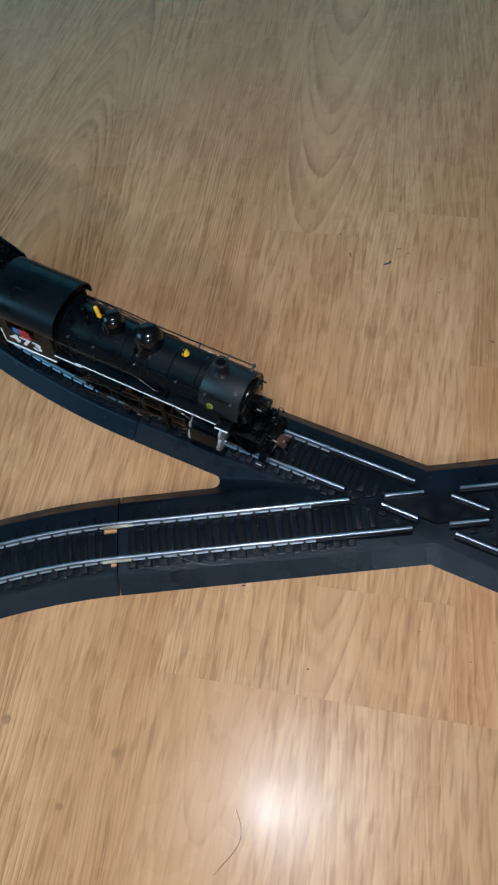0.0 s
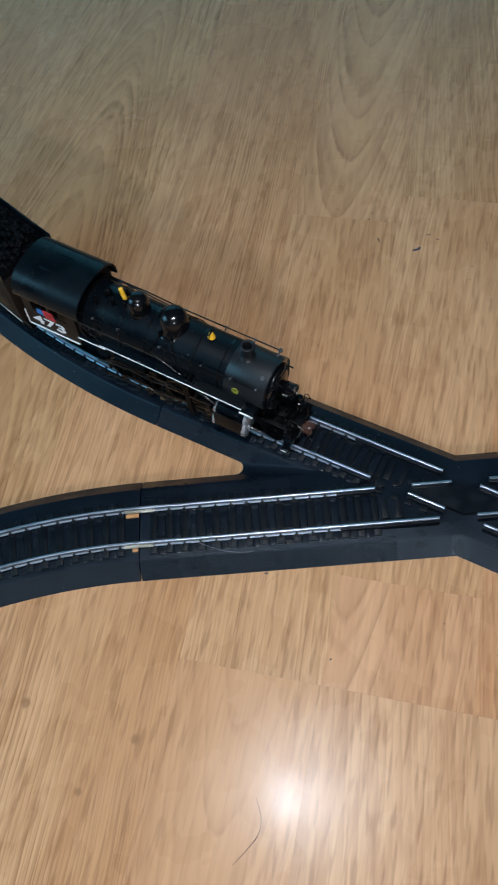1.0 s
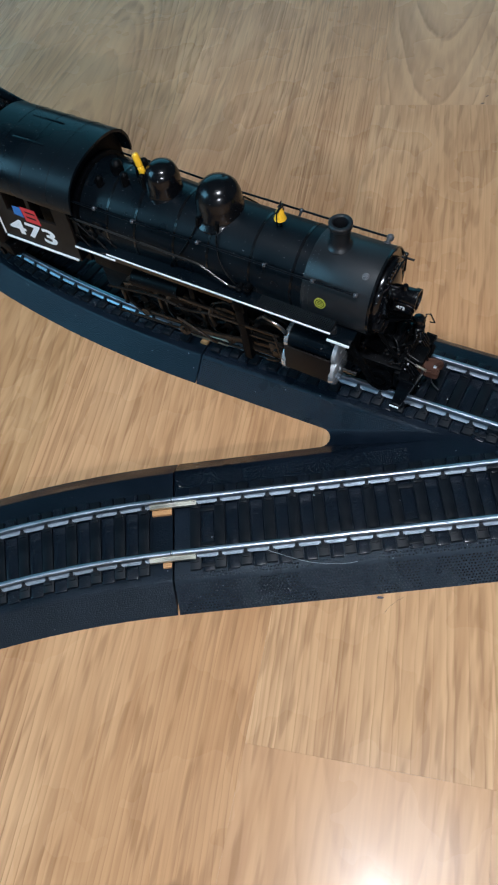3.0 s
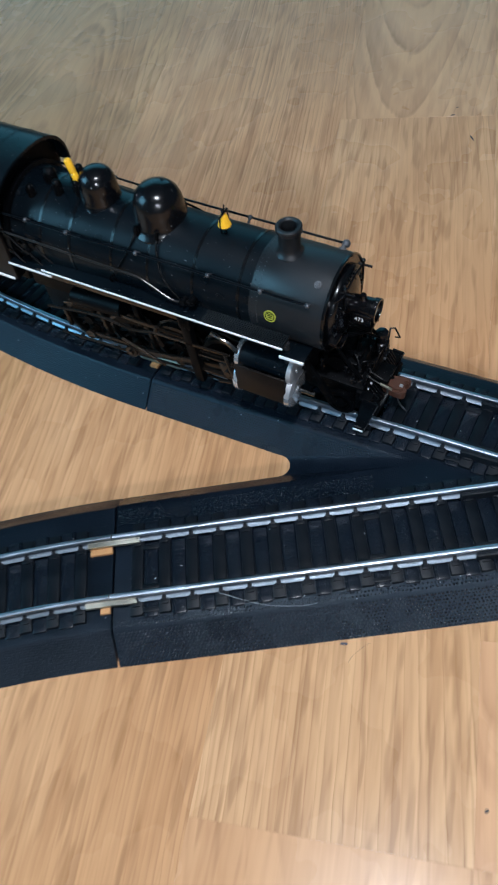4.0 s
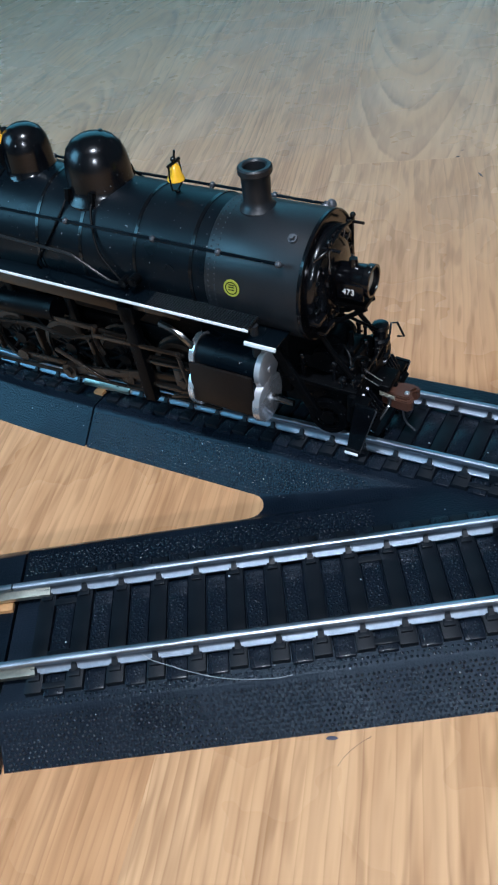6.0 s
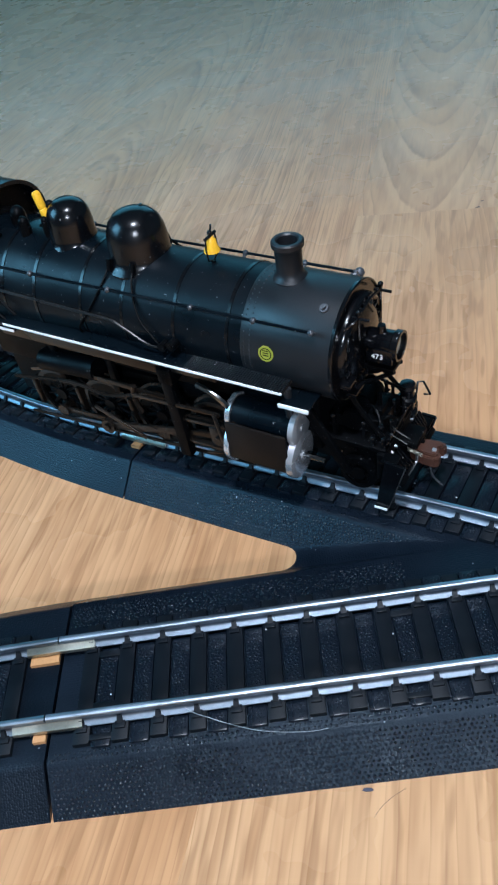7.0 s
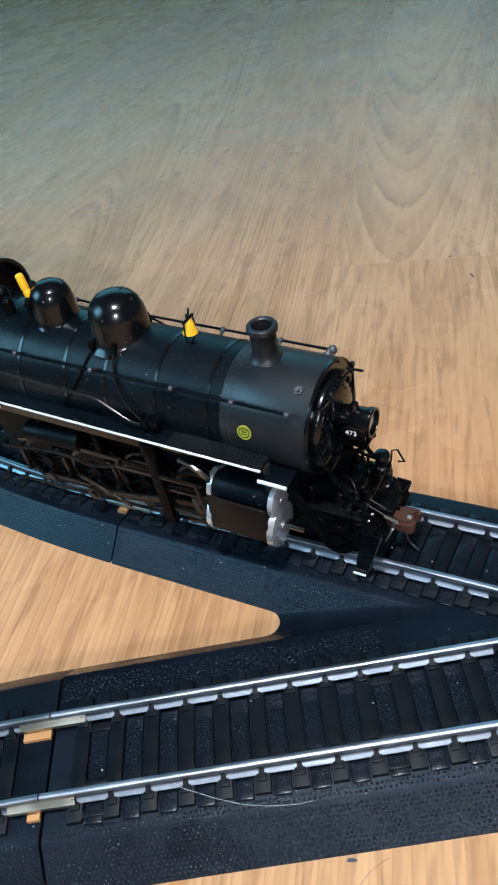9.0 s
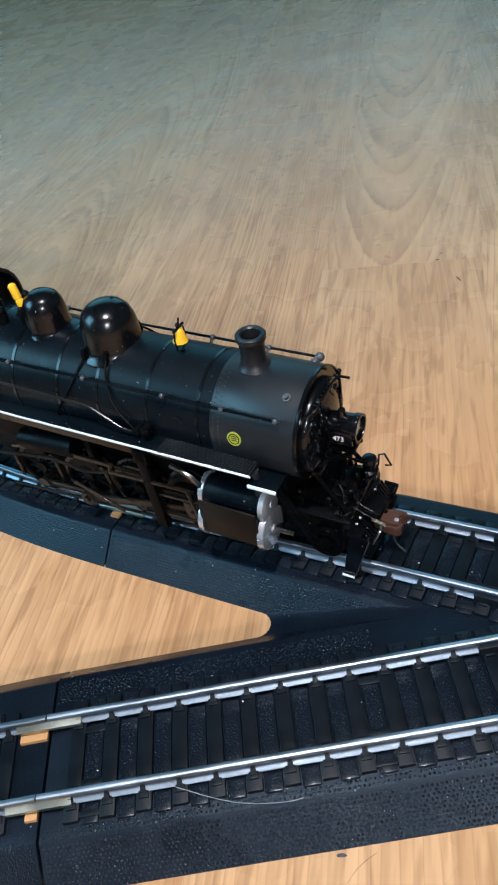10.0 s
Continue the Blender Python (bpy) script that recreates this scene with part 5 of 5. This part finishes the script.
        for x, z in ((-33, 49), (-27, 44.5), (-33.5, 43), (-24, 48)):
            bm = bmesh.new()
            rod(bm, (x, side * 12, z), (x, side * 15.8, z), 1.1, 0.8, 10)
            tube(bm, curve_pts([(x, side * 15.2, z), (x + 3, side * 15.6, z - 2.5), (x + 5.5, side * 15.4, z - 5)], 4), 0.4)
            part("pipe_fitting", bm, DARK, loco)


# ---------------------------------------------------------------- the tender on the curve
def build_tender():
    at = bend(start2, math.pi - ANGLE, 457.0, -1)
    m = at(124.0)
    base = Matrix.Translation(m.translation * 0.001) @ m.to_3x3().to_4x4() @ Matrix.Rotation(math.pi, 4, "Z")
    tender = new_thing("tender", base, "black model tender with a coal load and white side lettering", "model tender")
    bm = bmesh.new()
    box(bm, (-46, -16.6, 26), (43, 16.6, 57), 1.2)
    part("tank", bm, CABSIDE, tender)
    for lo, hi in (((-20, -16.4, 56), (43, -15.4, 64.5)), ((-20, 15.4, 56), (43, 16.4, 64.5)), ((-21, -16.4, 56), (-20, 16.4, 66))):
        bm = bmesh.new()
        box(bm, lo, hi, 0.2)
        part("coal_board", bm, BLACK, tender)
    rng = random.Random(5)
    bm = bmesh.new()
    for k in range(420):
        x, y = rng.uniform(-18, 41), rng.uniform(-14.4, 14.4)
        z = 60.5 + 6.0 * (1 - (y / 15) ** 2) * (0.6 + 0.4 * rng.random()) * min(1, (x + 20) / 12, (44 - x) / 10)
        r = rng.uniform(1.2, 2.3)
        bmesh.ops.create_icosphere(bm, subdivisions=1, radius=r, matrix=Matrix.Translation((x, y, z)) @ Euler((rng.random() * 6, rng.random() * 6, 0)).to_matrix().to_4x4() @ Matrix.Diagonal((1, 0.8, 0.65, 1)))
    box(bm, (-20, -15.2, 56.5), (42, 15.2, 61))
    coal = part("coal", bm, COAL, tender, smooth=0)
    coal["kind"] = "stuff"
    for side in (-1, 1):
        turn = pose(0, 0, 0, 90, 0, 0) if side < 0 else pose(0, 0, 0, 90, 0, 180)
        for k in range(13):
            if k == 3:
                continue
            bm = bmesh.new()
            sheet(bm, [(0, 0), (2.6, 0), (2.6, 4.2), (0, 4.2)], 0, 0.06)
            bm.transform(Matrix.Translation((0, side * 17.24, 42.5)) @ turn @ Matrix.Translation(((-29 + k * 4.6), 0, 0)))
            part("lettering_bar", bm, WHITE, tender, "white lettering bar", 0)
        bm = bmesh.new()
        y0, y1 = sorted((side * 17.2, side * 17.1))
        box(bm, (-46, y0, 27.0), (43, y1, 28.0), 0.05)
        part("white_edge", bm, WHITE, tender, "white tender sill")
    bm = bmesh.new()
    box(bm, (-47, -15, 21), (46, 15, 26), 0.4)
    part("frame", bm, DARK, tender)
    for x in (26, -28):
        for side in (-1, 1):
            bm = bmesh.new()
            box(bm, (x - 11, side * 12.6 - 0.9, 15.5), (x + 11, side * 12.6 + 0.9, 20.5), 0.5)
            for dx in (-7.5, 7.5):
                rod(bm, (x + dx, side * 12, 16.5), (x + dx, side * 14.4, 16.5), 1.7, seg=12)
            part("truck_frame", bm, DARK, tender)
            for dx in (-7.5, 7.5):
                build_wheel(tender, x + dx, side, 5.2, 9, False)
    bm = bmesh.new()
    box(bm, (44, -1.6, 19), (54, 1.6, 21), 0.3)
    part("drawbar", bm, DARK, tender)
    return tender


build_locomotive()
build_tender()


# ---------------------------------------------------------------- crumbs, hairs and scuffs on floor and track
def strand(name, pts, r, mat, label, category):
    bm = bmesh.new()
    o = Vector(pts[0])
    tube(bm, curve_pts(pts, 8), r, 5)
    ob = finish(name, bm, mat, base=tuple(o))
    ob.location = o * 0.001
    return tagged(ob, label, category)


strand("hair", [(20.5, -9.7, 10.0), (22.3, -10.7, 9.2), (24.9, -11.8, 8.9), (28.0, -13.2, 8.7), (33.2, -14.9, 8.0), (38.3, -15.9, 7.7), (43.5, -16.3, 7.5), (46.6, -16.1, 7.5)], 0.075, HAIR, "fine pale hair lying on the track edge", "hair")
strand("hair", [(58.2, -25.0, 0.1), (55.5, -26.3, 0.1), (53.3, -27.9, 0.1), (51.9, -29.4, 0.1)], 0.03, DIRT, "thin dark hair on the floor beside the track", "hair")


def on_floor(c, g):
    return GX * (c * 10) + GY * (g * 10)


p = [on_floor(c, g) for c, g in ((7.1, -10.4), (7.45, -11.1), (7.4, -11.8), (6.7, -12.9))]
strand("hair", [(v.x, v.y, 0.12) for v in p], 0.10, DIRT, "dark curved hair lying on the floor", "hair")


def crumb(x, y, z, sx, sy, turn, mat, label):
    bm = bmesh.new()
    bmesh.ops.create_icosphere(bm, subdivisions=2, radius=1.0)
    for v in bm.verts:
        v.co += 0.25 * noise.noise_vector(v.co * 1.7 + Vector((x, y, z)))
    bm.transform(Matrix.Rotation(turn, 4, "Z") @ Matrix.Diagonal((sx, sy, min(sx, sy) * 0.35, 1)))
    ob = finish("crumb", bm, mat)
    ob.location = mm(x, y, z)
    return tagged(ob, label, "crumb", "crumbs on floor and track")


for x, y, sx, sy, turn in ((126.0, 191.9, 1.3, 0.5, 0.1), (129.5, 174.5, 0.45, 2.8, 0.15), (128.8, 196.5, 0.9, 0.4, 0.3), (158.2, 174.7, 2.2, 0.5, 0.05), (163.0, 170.5, 1.6, 0.35, -0.1), (196.0, 99.9, 0.7, 1.9, 0.7), (178.1, 147.6, 0.5, 0.5, 0.0), (175.0, 138.0, 0.7, 0.4, 0.0),
                        (127.7, -54.2, 0.5, 0.4, 0.5), (147.3, -69.7, 0.35, 0.35, 0.0), (159.2, -62.7, 0.3, 0.3, 0.0), (76.9, -65.9, 0.9, 0.5, 0.4)):
    crumb(x, y, 0.04, sx * 0.7, sy * 0.7, turn, DIRT, "tiny dark crumb of dirt on the floor")
for x, y, sx, sy, turn in ((149.7, 164.2, 2.6, 0.7, 0.15), (151.6, 165.4, 0.9, 0.7, 0.5), (51.6, -24.4, 1.0, 0.4, -0.1)):
    crumb(x, y, 0.04, sx, sy, turn, SMEAR, "small blue-black smear of dirt on the floor")
for x, y, z, r in ((15.9, 5.0, 8.2, 0.8), (36.5, 6.0, 9.0, 0.28), (61.0, 1.0, 8.9, 0.22), (5.5, -4.0, 8.9, 0.25), (73.0, 41.0, 8.9, 0.3), (88.0, 26.5, 8.9, 0.35), (92.0, 29.0, 8.9, 0.22), (81.0, 34.5, 8.9, 0.25)):
    crumb(x, y, z - 0.1, r * 0.7, r * 0.9, 0.6, LINT, "tiny white fleck of lint on the track")
